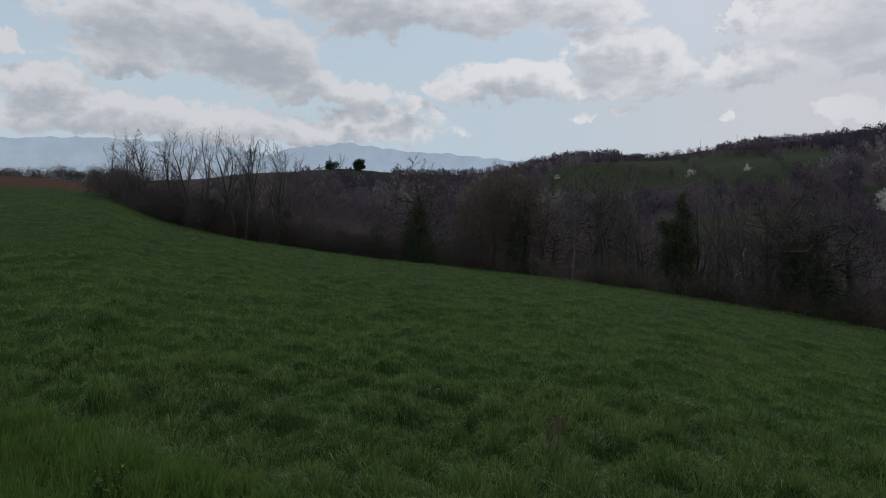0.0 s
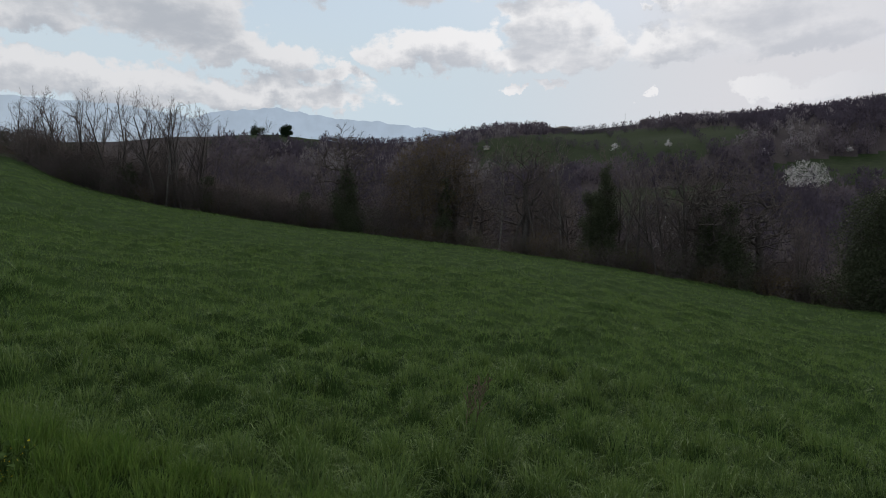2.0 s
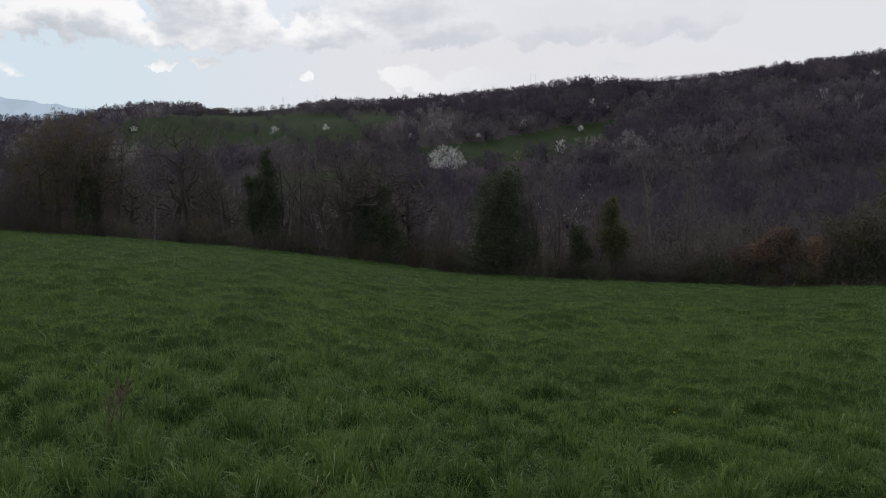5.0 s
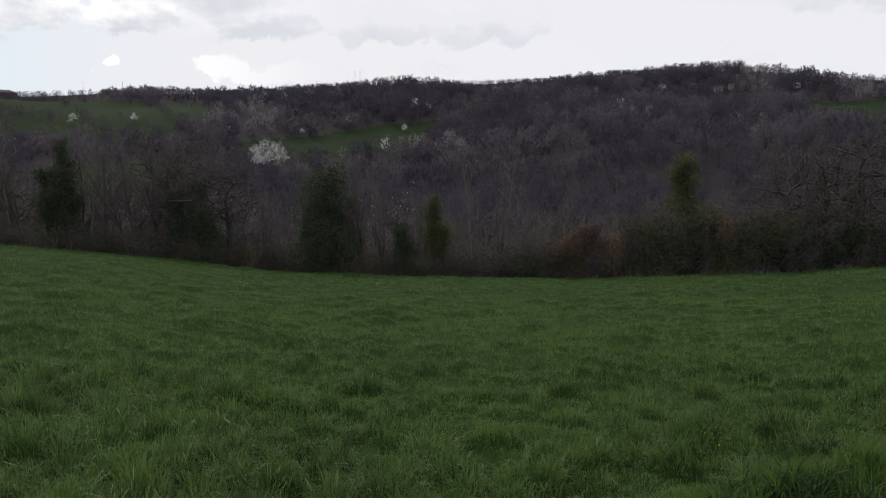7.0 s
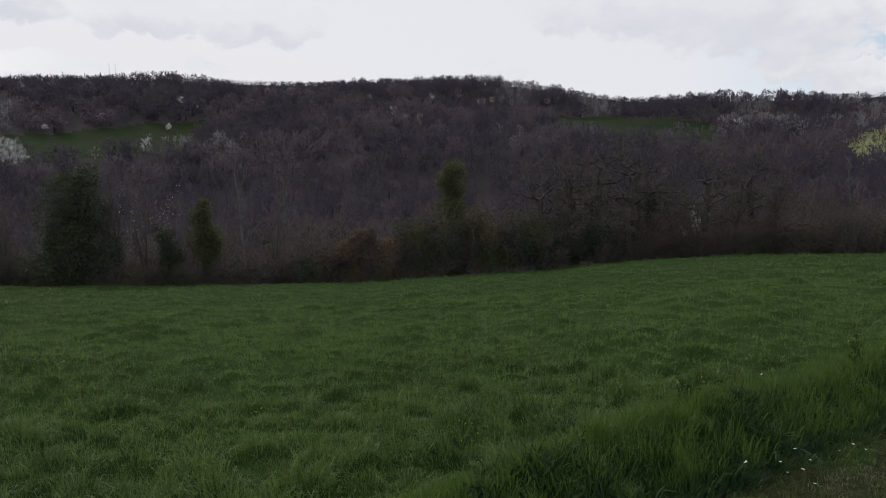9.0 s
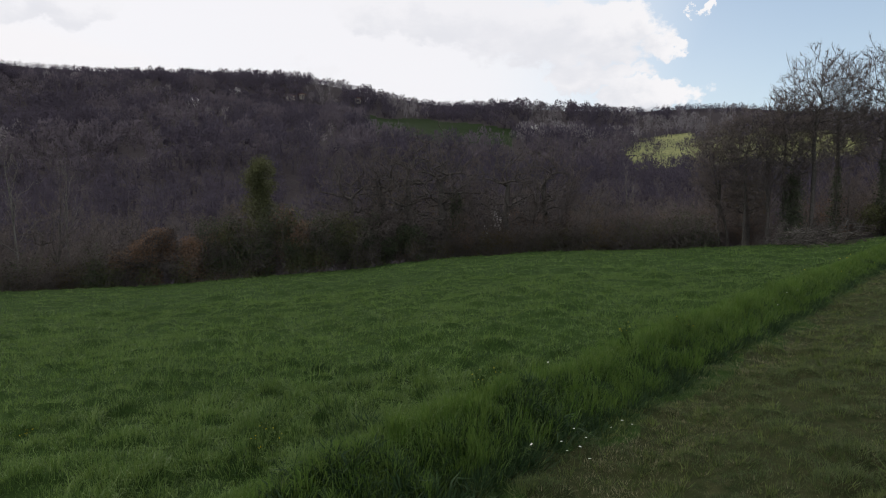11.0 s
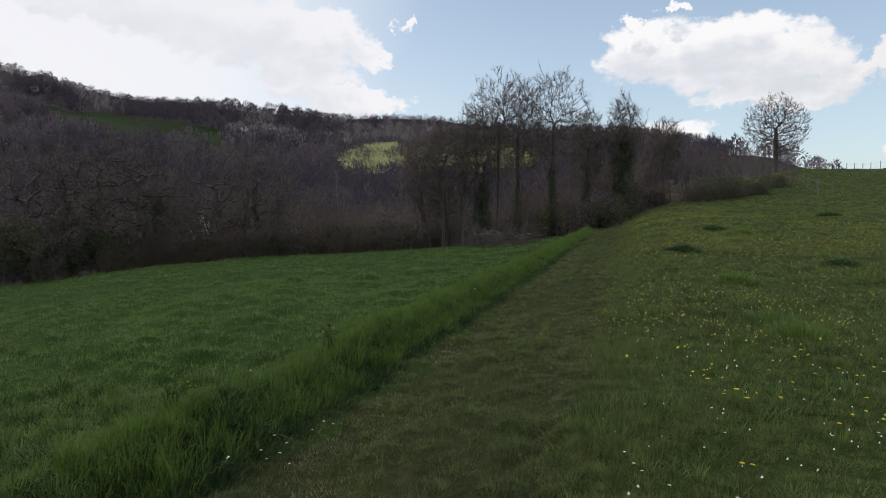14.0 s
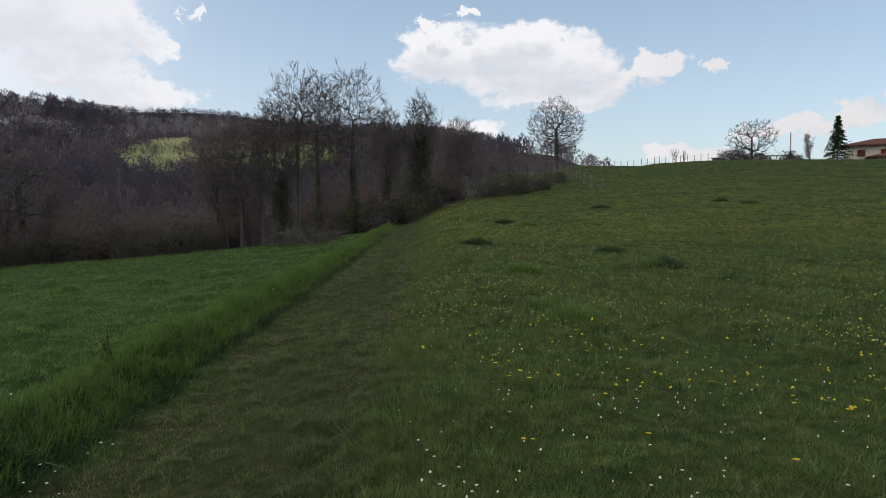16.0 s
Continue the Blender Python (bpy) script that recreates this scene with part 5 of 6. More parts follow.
# hedge of thorn and bramble along the field's end
for a, back_by, w, h, mats, label in (
        (55.2, 1.0, 1.8, 2.0, ["ivylight", "ivy", "twig"], "low bramble bush at the hedge's end"), (57.2, 1.2, 1.7, 3.8, ["redtwig", "ivylight", "twig"], "reddish budding thorn bush"),
        (59.0, 1.4, 1.6, 5.2, ["redtwig", "redtwig", "twig"], "tall reddish budding thorn bush"), (61.2, 1.0, 1.9, 3.8, ["redtwig", "ivylight", "twig"], "rounded reddish thorn bush"),
        (63.6, 1.6, 2.1, 5.4, ["redtwig", "ivylight", "ivy", "twig"], "dense hedge bush with reddish shoots"), (65.4, 1.0, 2.3, 5.5, ["ivylight", "ivy", "ivy", "twig"], "dense dark green hedge bush"),
        (67.6, 1.4, 2.2, 6.1, ["ivylight", "redtwig", "ivy", "twig"], "tall green-brown hedge bush"), (69.8, 1.2, 2.3, 5.0, ["redtwig", "ivylight", "ivy", "ivy"], "dense hedge bush with reddish shoots"),
        (72.0, 1.4, 2.2, 5.8, ["ivylight", "ivy", "ivy", "twig"], "dense dark green hedge bush"), (74.4, 1.0, 2.2, 4.5, ["ivy", "ivylight", "twig"], "dense dark hedge bush"), (76.8, 1.2, 2.0, 5.0, ["ivy", "twig"], "dense dark hedge bush"),
        (79.0, 1.0, 1.8, 3.2, ["ivy", "twig"], "low dark hedge bush"),
        (114.4, 2.0, 3.0, 2.2, ["twig", "ivylight", "twig"], "dense brown-green bush beside the track"), (116.8, 1.5, 2.6, 2.4, ["twig", "ivylight", "twig"], "dense brown-green bush beside the track"),
        (120.6, 5.0, 2.4, 2.2, ["twig", "twig", "budding"], "bare brown bush beside the meadow")):
    stand(bush("hedge_bush", S, w, 1.6, h, 15000, mats, label, size=0.062, stems=24), a, E(a, back_by), S.uniform(0, 6))
for a, dist, w, h in ((124.4, 60, 1.9, 1.7), (125.6, 62, 2.2, 2.1), (126.8, 63, 2.0, 1.9), (128.2, 66, 2.2, 1.2), (125.4, 68, 2.6, 1.8), (129.6, 74, 2.4, 1.2)):
    stand(bush("bramble_thicket", S, w, 2.0, h, 4000, ["ivy", "ivylight", "twig"], "low bramble thicket on the meadow's bank", size=0.05, stems=40), a, dist, S.uniform(0, 6))


def brush_pile():
    """Cut branches heaped at the field's corner."""
    root = thing("brush_pile", None, None, "long heap of cut bare branches at the field's corner", "brush pile")
    for k in range(90):
        segs = [[], [], []]
        p = np.array([S.uniform(-4.2, 4.2), S.uniform(-0.9, 0.9), S.uniform(0.05, 0.75)])
        a = S.uniform(0, 6.28)
        branch(segs, S, p, unit(np.array([math.cos(a), math.sin(a), 0.25])), S.uniform(0.9, 1.8), 0.026, 0, STEMS)
        segs = [[(np.array([x[0], x[1], max(x[2], 0.03)]), np.array([y[0], y[1], max(y[2], 0.03)]), r, q) for x, y, r, q in lv] for lv in segs]
        v, f = tubes([g for lv in segs for g in lv], 3)
        lay("cut_branch", v, f, M["pale_bark" if k % 3 == 0 else "bark"], root)
    return root


stand(brush_pile(), 109.0, E(109.0, -0.8), radians(-18), 1.25)


def spruce(height, label):
    root = thing("spruce_tree", None, None, label, "tree")
    v, f = tubes([(np.array([0, 0, -0.4]), np.array([0, 0, height]), 0.16, 0.02)], 7)
    lay("trunk", v, f, M["bark"], root)
    V, F, k = [], [], 0
    for level in np.arange(0.05, 0.99, 0.062):
        reach = height * 0.4 * (1 - level) + 0.1
        for a in np.arange(0, 6.28, 0.45) + S.uniform(0, 1):
            r = reach * S.uniform(0.75, 1.15)
            rise_by = S.normal() * 0.02
            t = S.uniform(0.15, 1.0, 26)
            c = np.stack([np.cos(a) * r * t, np.sin(a) * r * t, height * (level + rise_by) - 0.32 * r * t ** 1.5], -1) + S.normal(size=(26, 3)) * np.array([0.12, 0.12, 0.05])
            v, f = leaves(c, 0.14, S, 0.6)
            V.append(v)
            F.append(f + k)
            k += len(v)
    lay("crown", np.vstack(V), np.vstack(F), M["needles"], root)["kind"] = "stuff"
    return root


stand(spruce(tall_to(149.9, 130, 6.2), "dark pointed spruce beside the farmhouse"), 149.9, 130)
# ---------------------------------------------------------------- the farmhouse on the hilltop
M["plaster"] = surface("cream_plaster", (0.42, 0.38, 0.31), (0.5, 0.46, 0.38), (0.56, 0.52, 0.44), 0.6, 8.0, 0.9, 0.2)
M["tile"] = surface("terracotta_roof_tiles", (0.075, 0.036, 0.03), (0.10, 0.047, 0.038), (0.135, 0.063, 0.05), 0.8, 6.0, 0.85, 0.5)
M["shutter"] = surface("red_brown_shutters", (0.10, 0.03, 0.022), (0.12, 0.038, 0.028), (0.15, 0.05, 0.035), 0.8, 9.0, 0.7, 0.2)
M["post"] = surface("weathered_post_wood", (0.10, 0.085, 0.07), (0.14, 0.12, 0.10), (0.2, 0.18, 0.15), 1.0, 12.0, 0.9, 0.4)
M["wire"] = surface("fence_wire", (0.18, 0.18, 0.18), (0.22, 0.22, 0.22), (0.28, 0.28, 0.28), 1.0, 12.0, 0.5, 0.0, metal=0.8)
M["tin"] = surface("dull_sheet_metal", (0.16, 0.16, 0.17), (0.22, 0.22, 0.23), (0.28, 0.28, 0.29), 1.0, 8.0, 0.6, 0.1, metal=0.3)
M["yellow"] = surface("yellow_petals", (0.48, 0.36, 0.02), (0.58, 0.46, 0.03), (0.66, 0.55, 0.06), 1.0, 20.0, 0.7, 0.0, 0.25)
M["cream"] = surface("pale_yellow_petals", (0.46, 0.39, 0.06), (0.55, 0.47, 0.09), (0.64, 0.58, 0.18), 1.0, 20.0, 0.7, 0.0, 0.25)
M["white"] = surface("white_petals", (0.6, 0.6, 0.56), (0.7, 0.7, 0.66), (0.8, 0.8, 0.76), 1.0, 20.0, 0.7, 0.0, 0.25)
M["stalk"] = surface("green_stalks", (0.04, 0.075, 0.02), (0.055, 0.095, 0.025), (0.08, 0.12, 0.035), 1.0, 20.0, 0.7, 0.0, 0.2)
M["dead"] = surface("dead_brown_stems", (0.09, 0.07, 0.05), (0.13, 0.10, 0.07), (0.19, 0.15, 0.11), 1.0, 20.0, 0.9, 0.0)


def box(bm, x0, y0, z0, x1, y1, z1, bevel=0.0):
    made = bmesh.ops.create_cube(bm, size=1.0, matrix=Matrix.Translation(((x0 + x1) / 2, (y0 + y1) / 2, (z0 + z1) / 2)) @ Matrix.Diagonal((x1 - x0, y1 - y0, z1 - z0, 1)))
    if bevel:
        edges = {e for v in made["verts"] for e in v.link_edges}
        bmesh.ops.bevel(bm, geom=list(edges), offset=bevel, segments=1, affect="EDGES")


def part(name, bm, material, parent, label=""):
    me = bpy.data.meshes.new(name)
    bm.to_mesh(me)
    bm.free()
    me.materials.append(material)
    return thing(name, me, None, label, parent=parent)


def hip_roof(w, d, h, over, z, thick=0.18):
    bm = bmesh.new()
    a, b = w / 2 + over, d / 2 + over
    ridge = max(w - d, 0.0) / 2
    low = [bm.verts.new((x, y, z)) for x, y in ((-a, -b), (a, -b), (a, b), (-a, b))]
    rim = [bm.verts.new((v.co.x, v.co.y, z + thick)) for v in low]
    tops = [bm.verts.new((-ridge, 0, z + h)), bm.verts.new((ridge, 0, z + h))]
    bm.faces.new(low[::-1])
    for i in range(4):
        bm.faces.new((low[i], low[(i + 1) % 4], rim[(i + 1) % 4], rim[i]))
    bm.faces.new((rim[0], rim[1], tops[1], tops[0]))
    bm.faces.new((rim[2], rim[3], tops[0], tops[1]))
    bm.faces.new((rim[1], rim[2], tops[1]))
    bm.faces.new((rim[3], rim[0], tops[0]))
    return bm


def shuttered_window(parent, x, z, w, h, front):
    bm = bmesh.new()
    box(bm, x - w / 2, front - 0.06, z, x + w / 2, front + 0.04, z + h, 0.01)
    win = part("window", bm, M["shutter"], parent)
    bm = bmesh.new()
    box(bm, x - w / 2 - 0.1, front - 0.14, z - 0.1, x + w / 2 + 0.1, front + 0.02, z - 0.003)
    part("sill", bm, M["plaster"], win)
    for k in (-1, 1):
        bm = bmesh.new()
        for n in range(9):
            box(bm, x + k * w / 4 - w / 4 + 0.03, front - 0.10, z + 0.05 + n * h / 9.3, x + k * w / 4 + w / 4 - 0.03, front - 0.063, z + 0.05 + n * h / 9.3 + h / 13)
        part("shutter", bm, M["shutter"], win)


def house(name, label, w, d, h, roof_h, windows, roof_mat="tile", wall="plaster", category="house"):
    """Front towards -y."""
    root = thing(name, None, None, label, category)
    bm = bmesh.new()
    box(bm, -w / 2, -d / 2, -1.5, w / 2, d / 2, h)
    part("wall", bm, M[wall], root)
    part("roof", hip_roof(w, d, roof_h, 0.7, h), M[roof_mat], root)
    for x, z, ww, hh in windows:
        shuttered_window(root, x, z, ww, hh, -d / 2)
    return root


def face_home(ob, az_deg, dist, lift=0.0, turn=0.0):
    p = spot(az_deg, dist)
    ob.matrix_basis = Matrix.Translation(p + Vector((0, 0, lift))) @ Matrix.Rotation(-radians(az_deg) + turn, 4, "Z")
    return ob


villa = house("farmhouse", "cream farmhouse with terracotta hipped roof and red-brown shutters", 16.0, 9.0, 5.3, 1.5,
              [(-5.6, 3.4, 1.2, 1.2), (-2.0, 3.4, 1.5, 1.2), (1.4, 3.4, 2.2, 1.2), (5.2, 3.4, 1.5, 1.2), (-5.2, 0.8, 1.5, 1.4), (0.2, 0.6, 1.7, 2.1)])
bm = bmesh.new()
box(bm, 3.6, -0.4, 6.0, 4.3, 0.4, 7.3, 0.03)
chimney = part("chimney", bm, M["plaster"], villa)
face_home(villa, 153.5, 147.0, -0.2, radians(4))
annex = house("annex", "low annex with terracotta roof beside the farmhouse", 8.0, 6.0, 2.4, 1.1, [(-1.5, 0.9, 1.2, 1.2), (1.8, 0.9, 1.2, 1.2)])
face_home(annex, 153.6, 138.0, 0.0, radians(5))
stand(bush("garden_hedge", S, 2.6, 1.6, 2.4, 2200, ["needles", "ivy"], "clipped dark garden hedge before the house", size=0.09), 151.9, 134)
for a, dist, w, h in ((142.7, 126, 1.9, 2.8), (143.4, 128, 2.2, 3.4), (144.2, 128, 1.8, 2.6), (145.1, 128, 2.0, 2.4), (146.7, 129, 1.8, 3.2), (147.4, 130, 1.6, 2.6)):
    stand(bush("garden_shrub", S, w, 1.4, h, 1300, ["needles", "twig"], "dark evergreen garden shrub on the hilltop", size=0.10), a, dist)


def open_shed():
    root = thing("garden_shelter", None, None, "low open garden shelter with flat metal roof", "shelter")
    for x in (-2, 0, 2):
        for y in (-1, 1):
            bm = bmesh.new()
            box(bm, x - 0.06, y - 0.06, -0.4, x + 0.06, y + 0.06, 2.1, 0.01)
            part("post", bm, M["post"], root)
    bm = bmesh.new()
    box(bm, -2.4, -1.4, 2.1, 2.4, 1.4, 2.22, 0.02)
    part("roof", bm, M["tin"], root)
    return root


shelter = face_home(open_shed(), 146.0, 126.0)
shelter.scale = (0.75, 0.75, 0.75)
hut = thing("small_hut", None, None, "small dark wooden hut on the hill's brow", "hut")
bm = bmesh.new()
box(bm, -1.1, -0.9, -0.4, 1.1, 0.9, 1.3, 0.02)
part("wall", bm, M["post"], hut)
bm = bmesh.new()
box(bm, -1.4, -1.2, 1.3, 1.4, 1.2, 1.42, 0.02)
part("roof", bm, M["tin"], hut)
face_home(hut, 142.0, 118.0, -0.5)
hut.scale = (0.8, 0.8, 0.8)


def pole(name, height, az_deg, dist, label, arms=True, lift=0.0):
    root = thing(name, None, None, label, "pole")
    v, f = tubes([(np.array([0, 0, -0.5]), np.array([0, 0, height]), 0.12, 0.08)], 8)
    lay("shaft", v, f, M["post"], root)
    if arms:
        bm = bmesh.new()
        box(bm, -0.7, -0.05, height - 0.5, 0.7, 0.05, height - 0.4, 0.01)
        part("crossarm", bm, M["tin"], root)
    return face_home(root, az_deg, dist, lift)


pole("utility_pole", tall_to(146.9, 140, 5.3), 146.9, 140, "grey utility pole behind the garden", arms=False)


# ---------------------------------------------------------------- fences
def fence(name, places, height, label, wires=2, thick=0.045):
    root = thing(name, None, None, label, "fence")
    tops = []
    for x, y in places:
        z = float(ground(x, y))
        h = height * S.uniform(0.88, 1.08)
        lx, ly = S.normal() * 0.03, S.normal() * 0.03
        v, f = tubes([(np.array([x, y, z - 0.4]), np.array([x + lx, y + ly, z + h]), thick, thick * 0.85), (np.array([x + lx, y + ly, z + h]), np.array([x + lx, y + ly, z + h + 0.01]), thick * 0.85, 0.004)], 6)
        lay("post", v, f, M["post"], root)
        tops.append((np.array([x, y, z]), h))
    for k in range(wires):
        f0 = (k + 0.7) / (wires + 0.2)
        segs = [(p + [0, 0, h * f0], q + [0, 0, g * f0], 0.006, 0.006) for (p, h), (q, g) in zip(tops, tops[1:])]
        v, f = tubes(segs, 3)
        lay("wire", v, f, M["wire"], root)
    return root


def line_of(az0, d0, az1, d1, n):
    p, q = bearing(az0) * d0, bearing(az1) * d1
    return [tuple((p + (q - p) * (k / (n - 1)) + Vector((S.normal() * 0.1, S.normal() * 0.1, 0))).xy) for k in range(n)]


fence("field_fence", line_of(130.7, 110, 141.2, 114, 22), 1.15, "row of thin wooden fence posts along the hilltop")
fence("wire_fence", line_of(130.6, 86, 133.3, 64, 8), 1.25, "weathered wire fence with leaning posts on the meadow", thick=0.075)
fence("paddock_fence", line_of(124.2, 84, 130.2, 92, 9), 1.1, "old fence along the bramble bank", thick=0.07)


# ---------------------------------------------------------------- far hill: houses, masts, knoll trees
for a, e, w, h, lab in ((68.8, 7.75, 6, 2.2, "pale farmhouse among trees on the far hill"), (69.7, 7.9, 4.5, 2.1, "pale outbuilding among trees on the far hill"), (74.1, 7.7, 5, 2.4, "grey farmhouse among trees on the far hill"),
                        (9.4, 5.5, 3.6, 0.8, "low white shed on the far pasture")):
    far_house = house("far_house", lab, w, 6.0, h, 1.4, [(-w / 4, 0.6, 0.8, 0.9), (w / 4, 0.6, 0.8, 0.9)], roof_mat="tin" if h < 2 else "tile")
    face_home(far_house, a, up_to(a, e), 1.0 if h > 2 else 0.0)
for a, w, h in ((15.6, 14, 2.6), (14.4, 9, 2.0), (22.0, 8, 2.8)):
    barn = house("far_barn", "dark barn on the far ridge", w, 8.0, h, 2.4, [(0, 0.6, 1.4, 1.2)], wall="post", roof_mat="post")
    face_home(barn, a, 598.0, -0.8)
for a in (40.35, 40.75):
    pole("radio_mast", 15.0, a, 632.0, "thin radio mast on the wooded ridge", arms=False, lift=2.0)
for a in (20.4, 23.0):
    pole("far_pole", 9.0, a, 594.0, "utility pole on the far ridge", lift=1.0)
knoll = 492.0
stand(bush("pine_tree", S, 5.0, 4.5, 10.0, 6000, ["needles", "needles"], "dark broad pine on the grassy knoll", "tree", size=0.3), -6.8, knoll)
stand(bush("knoll_bush", S, 6.0, 4.0, 6.0, 4200, ["needles", "ivy"], "dark rounded bush on the grassy knoll", size=0.26), -9.0, knoll)
for a, h in ((-9.2, 12.0), (-8.3, 15.0), (-12.0, 10.0), (-11.5, 8.5), (-4.2, 6.0), (-10.9, 5.0)):
    stand(bare_tree("knoll_tree", S, UPRIGHT[:3], h, 0.2, "bare tree on the grassy knoll", stems=2), a, knoll, S.uniform(0, 6))
for k in range(16):
    a = -32.5 + k * 0.55 + S.normal() * 0.15
    stand(bush("field_tree", S, 5.0, 3.0, S.uniform(4, 7.5), 1200, ["twig", "needles" if k % 4 == 0 else "twig"], "dark bare tree beyond the ploughed strip", "tree", size=0.2), a, 300.0 + S.uniform(-20, 20))

# ---------------------------------------------------------------- meadow and verge details
def tussock(name, w, h, count, mat, label):
    """A mound of grass."""
    q, t = np.sqrt(S.uniform(0, 1, count)), S.uniform(0, 6.283, count)
    x, y = np.cos(t) * q * w, np.sin(t) * q * w * 0.7
    z = -0.02 + 0 * q
    hh = h * (1.05 - 0.75 * q ** 2) * S.uniform(0.6, 1.2, count)
    root = np.stack([x, y, z], -1)
    tip = np.stack([x * (1 + 0.35 * q) + S.normal(size=count) * hh * 0.35, y * (1 + 0.35 * q) + S.normal(size=count) * hh * 0.35, hh], -1)
    a = S.uniform(0, 3.14, count)
    ac = np.stack([np.cos(a), np.sin(a), 0 * a], -1) * 0.009
    verts = np.stack([root - ac, root + ac, tip], 1).reshape(-1, 3)
    me = fast_mesh(name, verts, np.arange(count * 3).reshape(-1, 3))
    me.materials.append(M[mat])
    return thing(name, me, None, label, "grass tussock", "tussocks on the meadow")


def meadow_at(a, e):
    """Distance at which the meadow shows at that height angle."""
    lo, hi = 2.0, 110.0
    for _ in range(32):
        mid = (lo + hi) / 2
        lo, hi = (mid, hi) if math.degrees(math.atan2(spot(a, mid).z - EYE, mid)) < e else (lo, mid)
    return lo


for a, e, w in ((126.9, -5.2, 0.55), (137.8, -4.7, 0.75), (136.9, -4.8, 0.4), (123.2, -3.1, 0.6), (122.8, -1.2, 0.5), (125.5, -1.4, 0.6), (127.4, -1.6, 0.5), (133.9, -3.8, 0.6), (142.1, 0.3, 0.7), (144.1, 0.1, 0.7),
                (131.0, -8.9, 0.55), (129.2, -8.2, 0.5), (133.2, -0.2, 0.8)):
    stand(tussock("grass_tussock", w * 0.75, 0.17 + 0.06 * w, 900, "weed" if w > 0.58 else "blade", "dark mound of taller grass on the meadow"), a, meadow_at(a, e), S.uniform(-0.4, 0.4))


def flower(name, stalk_h, head_r, petals, mat, label, group):
    root = thing(name, None, None, label, "flower", group)
    v, f = tubes([(np.array([0, 0, -0.02]), np.array([0.006, 0, stalk_h * 0.6]), 0.0018, 0.0015), (np.array([0.006, 0, stalk_h * 0.6]), np.array([0.0, 0.004, stalk_h]), 0.0015, 0.0015)], 4)
    lay("stalk", v, f, M["stalk"], root)
    V, F = [], []
    for k in range(petals):
        a = 6.283 * k / petals
        c, s = math.cos(a), math.sin(a)
        b = len(V)
        V += [(0, 0.004, stalk_h), (c * head_r * 0.6 - s * head_r * 0.3, s * head_r * 0.6 + c * head_r * 0.3 + 0.004, stalk_h + head_r * 0.22),
              (c * head_r, s * head_r + 0.004, stalk_h + head_r * 0.12), (c * head_r * 0.6 + s * head_r * 0.3, s * head_r * 0.6 - c * head_r * 0.3 + 0.004, stalk_h + head_r * 0.22)]
        F.append((b, b + 3, b + 2, b + 1))
    lay("flower_head", V, F, M[mat], root)
    return root


def flower_field(name, count, mat, label, near, far, lo, hi, region, head, height, seed, power=0.6, even=False):
    """Flower heads too many to count."""
    rng = np.random.default_rng(seed)
    x, y, s, d, a = strewn(rng, count, near, far, lo, hi, power)
    drift = value_noise(x * 0.35, y * 0.35, 81) * 0.6 + value_noise(x * 1.3, y * 1.3, 82) * 0.4
    ok = region(x, y, s, d, a) & (rng.uniform(size=count) < (np.clip((drift - 0.12) * 1.3, 0.12, 1) if even else np.clip((drift - 0.3) * 2.6, 0.03, 1)))
    x, y, d = x[ok], y[ok], d[ok]
    n = len(x)
    r = head * rng.uniform(0.7, 1.2, n)
    c = np.stack([x, y, ground(x, y) + height * rng.uniform(0.5, 1.2, n)], -1)
    ang = np.arange(6) * np.pi / 3
    tilt = rng.normal(size=(n, 2)) * 0.35
    ring = c[:, None] + np.stack([np.cos(ang), np.sin(ang), 0 * ang], -1)[None] * r[:, None, None]
    ring[:, :, 2] += (np.cos(ang)[None] * tilt[:, :1] + np.sin(ang)[None] * tilt[:, 1:]) * r[:, None]
    verts = np.concatenate([ring, (c + np.array([0, 0, 0.012]))[:, None]], 1).reshape(-1, 3)
    b = (np.arange(n) * 7)[:, None]
    polys = np.concatenate([b + [k, (k + 1) % 6, 6] for k in range(6)], 0)
    tagged(lay(name, verts, polys, M[mat], None, label), category="flowers", kind="stuff")


open_meadow = lambda x, y, s, d, a: (s < -0.5 + 1.2 * value_noise(x * 1.2, y * 1.2, 58)) & (d < 110)
flower_field("dandelions", 1500, "yellow", "yellow dandelions scattered over the meadow", 5.5, 40.0, 112, 158, open_meadow, 0.0135, 0.08, 91, power=1.0)
flower_field("buttercups", 26000, "cream", "small yellow flowers all over the meadow", 8.0, 75.0, 112, 158, open_meadow, 0.0072, 0.085, 92, power=1.2, even=True)
flower_field("upland_flowers", 30000, "cream", "small yellow flowers up the far meadow", 20.0, 112.0, 113, 158, open_meadow, 0.011, 0.10, 96, power=1.3, even=True)
flower_field("daisies", 1700, "white", "small white daisies all over the meadow", 3.2, 45.0, 112, 158, open_meadow, 0.0068, 0.06, 93, even=True)
flower_field("verge_flowers", 500, "yellow", "small yellow flowers on the track's verge", 14.0, 55.0, 100, 122, lambda x, y, s, d, a: ((s > 2.4) & (s < 3.9)) | ((s > -0.7) & (s < 0.3)), 0.012, 0.22, 94)
flower_field("verge_daisies", 160, "white", "small white flowers on the track's verge", 4.0, 40.0, 80, 124, lambda x, y, s, d, a: (s > 2.3) & (s < 3.6), 0.011, 0.22, 95)
dandelion = flower("dandelion", 0.09, 0.018, 14, "yellow", "yellow dandelion in the meadow grass", "dandelions close by")
daisy = flower("daisy", 0.07, 0.0095, 10, "white", "white daisy in the short grass", "daisies close by")
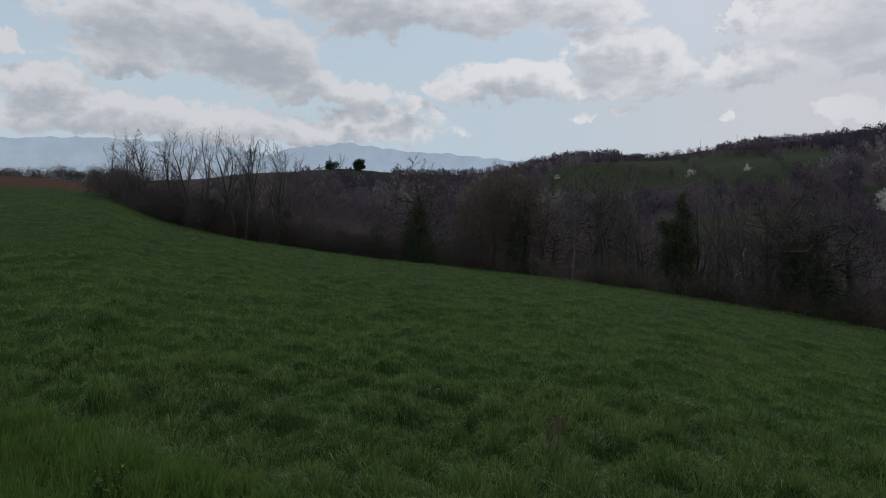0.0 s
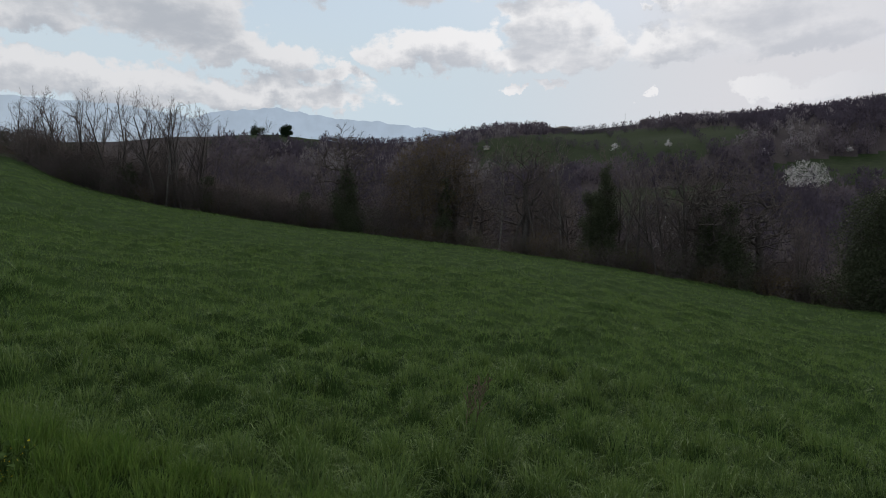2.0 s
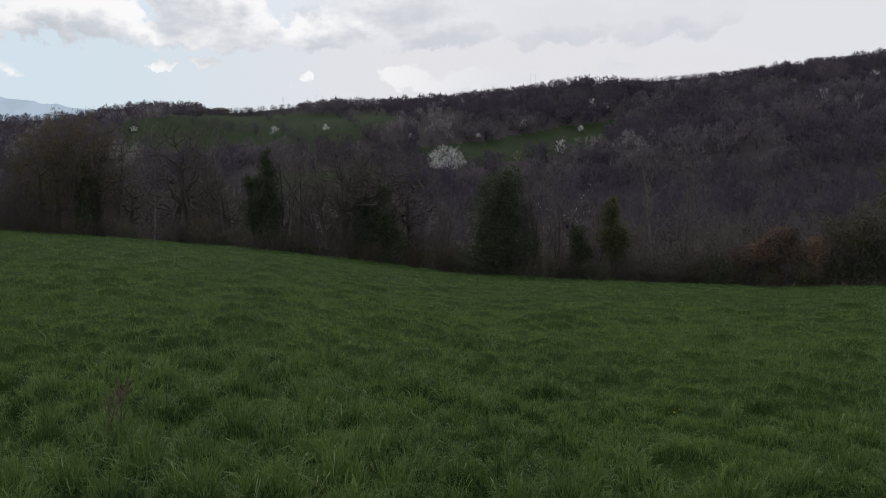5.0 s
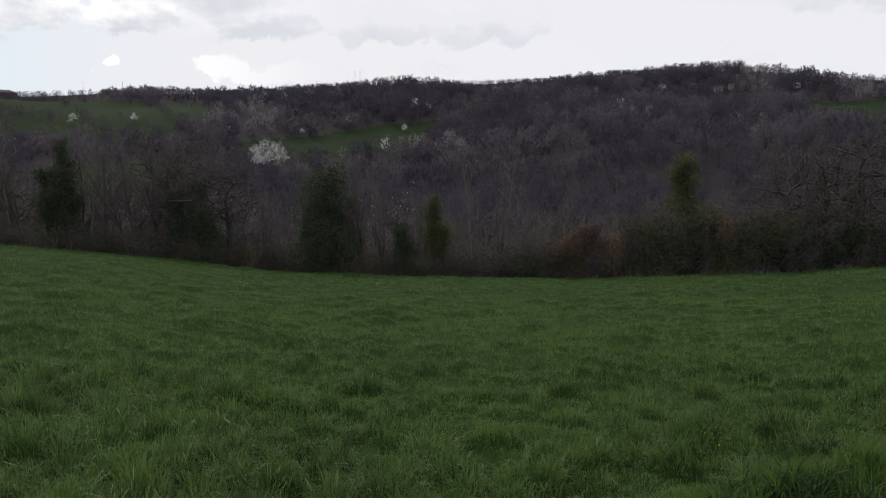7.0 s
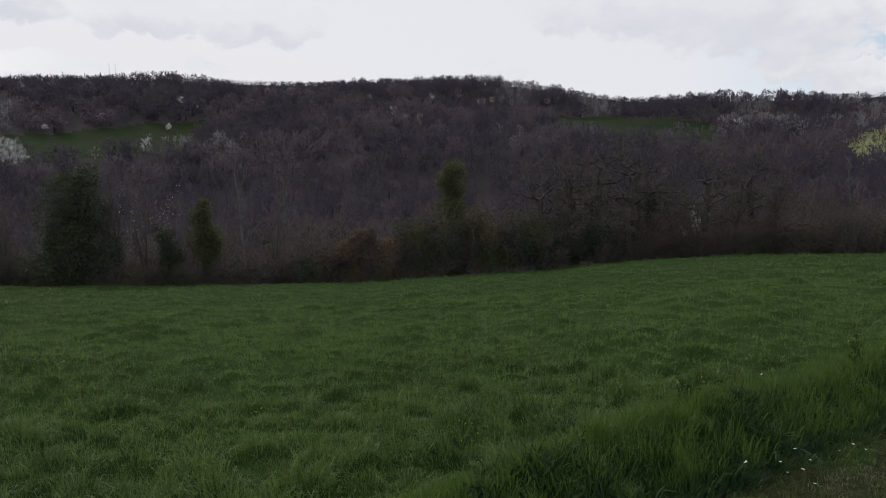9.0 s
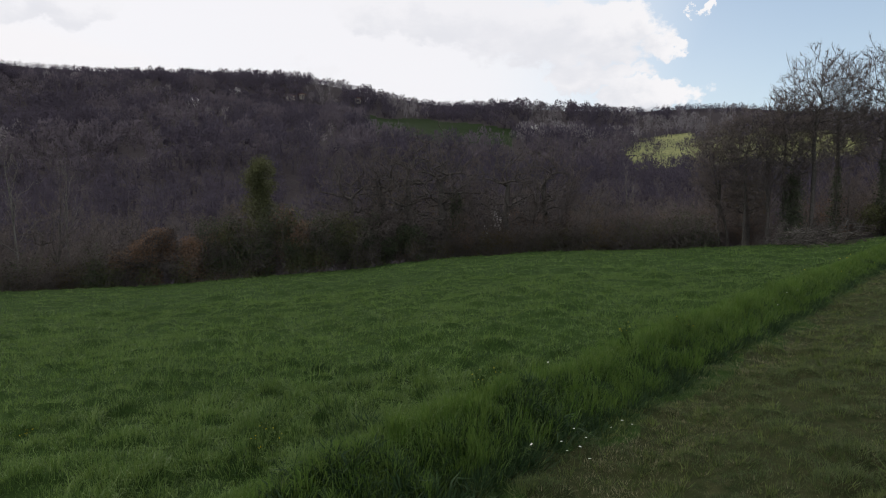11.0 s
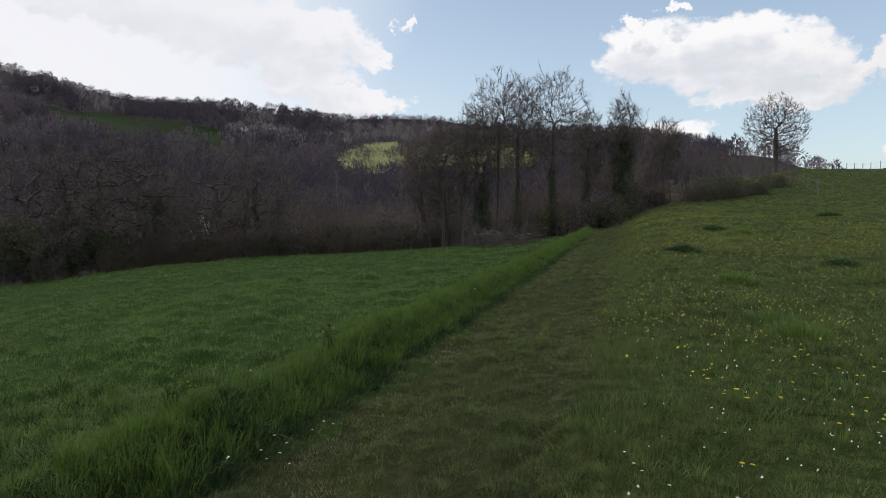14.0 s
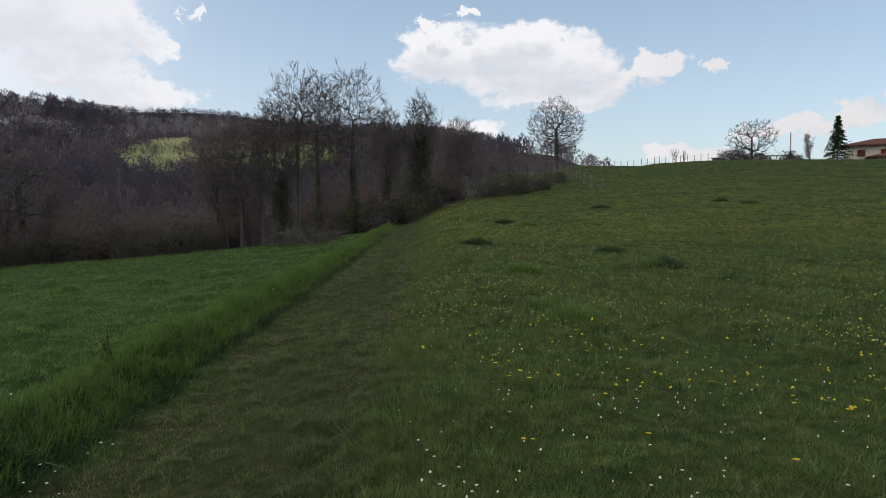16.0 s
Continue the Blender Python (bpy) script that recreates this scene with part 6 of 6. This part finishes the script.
ox_eye = [(120.8, 3.7), (120.2, 3.75), (121.6, 3.9), (119.8, 4.1), (119.2, 4.2), (122.8, 3.6), (91.9, 4.8), (91.0, 4.75), (92.4, 4.95), (90.6, 4.9), (95.2, 5.5), (96.0, 5.5), (94.4, 5.4), (91.6, 5.1), (92.8, 4.7), (118.6, 4.4)]
spots = [(S.uniform(124, 153), S.uniform(4.2, 9.5)) for _ in range(38)]
for base, places in ((dandelion, spots), (daisy, ox_eye + [(S.uniform(117, 152), S.uniform(3.4, 6.0)) for _ in range(24)])):
    for k, (a, dist) in enumerate(places):
        m = Matrix.Translation(spot(a, dist)) @ Matrix.Rotation(S.uniform(0, 6.28), 4, "Z") @ Matrix.Rotation(S.normal() * 0.12, 4, "X") @ Matrix.Scale(S.uniform(0.8, 1.25), 4)
        if k == 0:
            base.matrix_basis = m
        else:
            copy_thing(base, m @ Matrix.Diagonal((*(1 / k for k in base.scale), 1)))


def weed(name, height, stems, mat, flowers, label, leaf=0, leaf_mat="stalk", spread=0.35, leaf_size=0.02):
    """A rank weed: branching stems, a few leaves, and flower heads at the tips."""
    root = thing(name, None, None, label, "weed")
    segs = [[], [], []]
    plan = [(5, 2, 1, 0.42, 0.03, 0.08, 32), (3, 1, 1, 0.5, 0.08, 0.12, 30), (2, 0, 0, 0, 0.05, 0.1, 20)]
    for _ in range(stems):
        branch(segs, S, np.array([S.normal() * 0.04, S.normal() * 0.04, 0]), unit(np.array([S.normal() * spread, S.normal() * spread, 1.0])), height * S.uniform(0.6, 1.0), 0.004, 0, plan)
    segs = [[(p, q, min(a, 0.004), min(b, 0.003)) for p, q, a, b in lv] for lv in segs]
    every = [g for lv in segs for g in lv]
    v, f = tubes(every, 3)
    lay("stem", v, f, M[mat], root)["kind"] = "stuff"
    if leaf:
        k = S.integers(0, len(every), leaf)
        v, f = leaves(np.array([every[i][1] for i in k]) + S.normal(size=(leaf, 3)) * 0.02, leaf_size, S)
        lay("foliage", v, f, M[leaf_mat], root)["kind"] = "stuff"
    if flowers:
        ends = [g[1] for g in segs[2] + segs[1]]
        k = S.integers(0, len(ends), flowers)
        v, f = leaves(np.array([ends[i] for i in k]) + S.normal(size=(flowers, 3)) * 0.01, 0.008, S)
        lay("blossom", v, f, M[flowers and "yellow"], root)["kind"] = "stuff"
    return root


for a, dist, h in ((68.0, 5.6, 0.36), (66.8, 5.2, 0.26), (95.9, 7.2, 0.32), (-23.9, 4.3, 0.3), (-24.8, 4.2, 0.24), (51.1, 7.2, 0.22), (84.0, 5.2, 0.3), (100.0, 8.4, 0.3)):
    stand(weed("flowering_weed", h * 0.85, 2, "stalk", 12, "pale green weed with small yellow flowers in the verge", leaf=24), a, dist, S.uniform(0, 6))
stand(weed("dead_weed", 0.46, 3, "dead", 0, "dead brown branching weed standing in the field grass", leaf=10, leaf_mat="dead", spread=0.3, leaf_size=0.008), 8.4, 5.2)
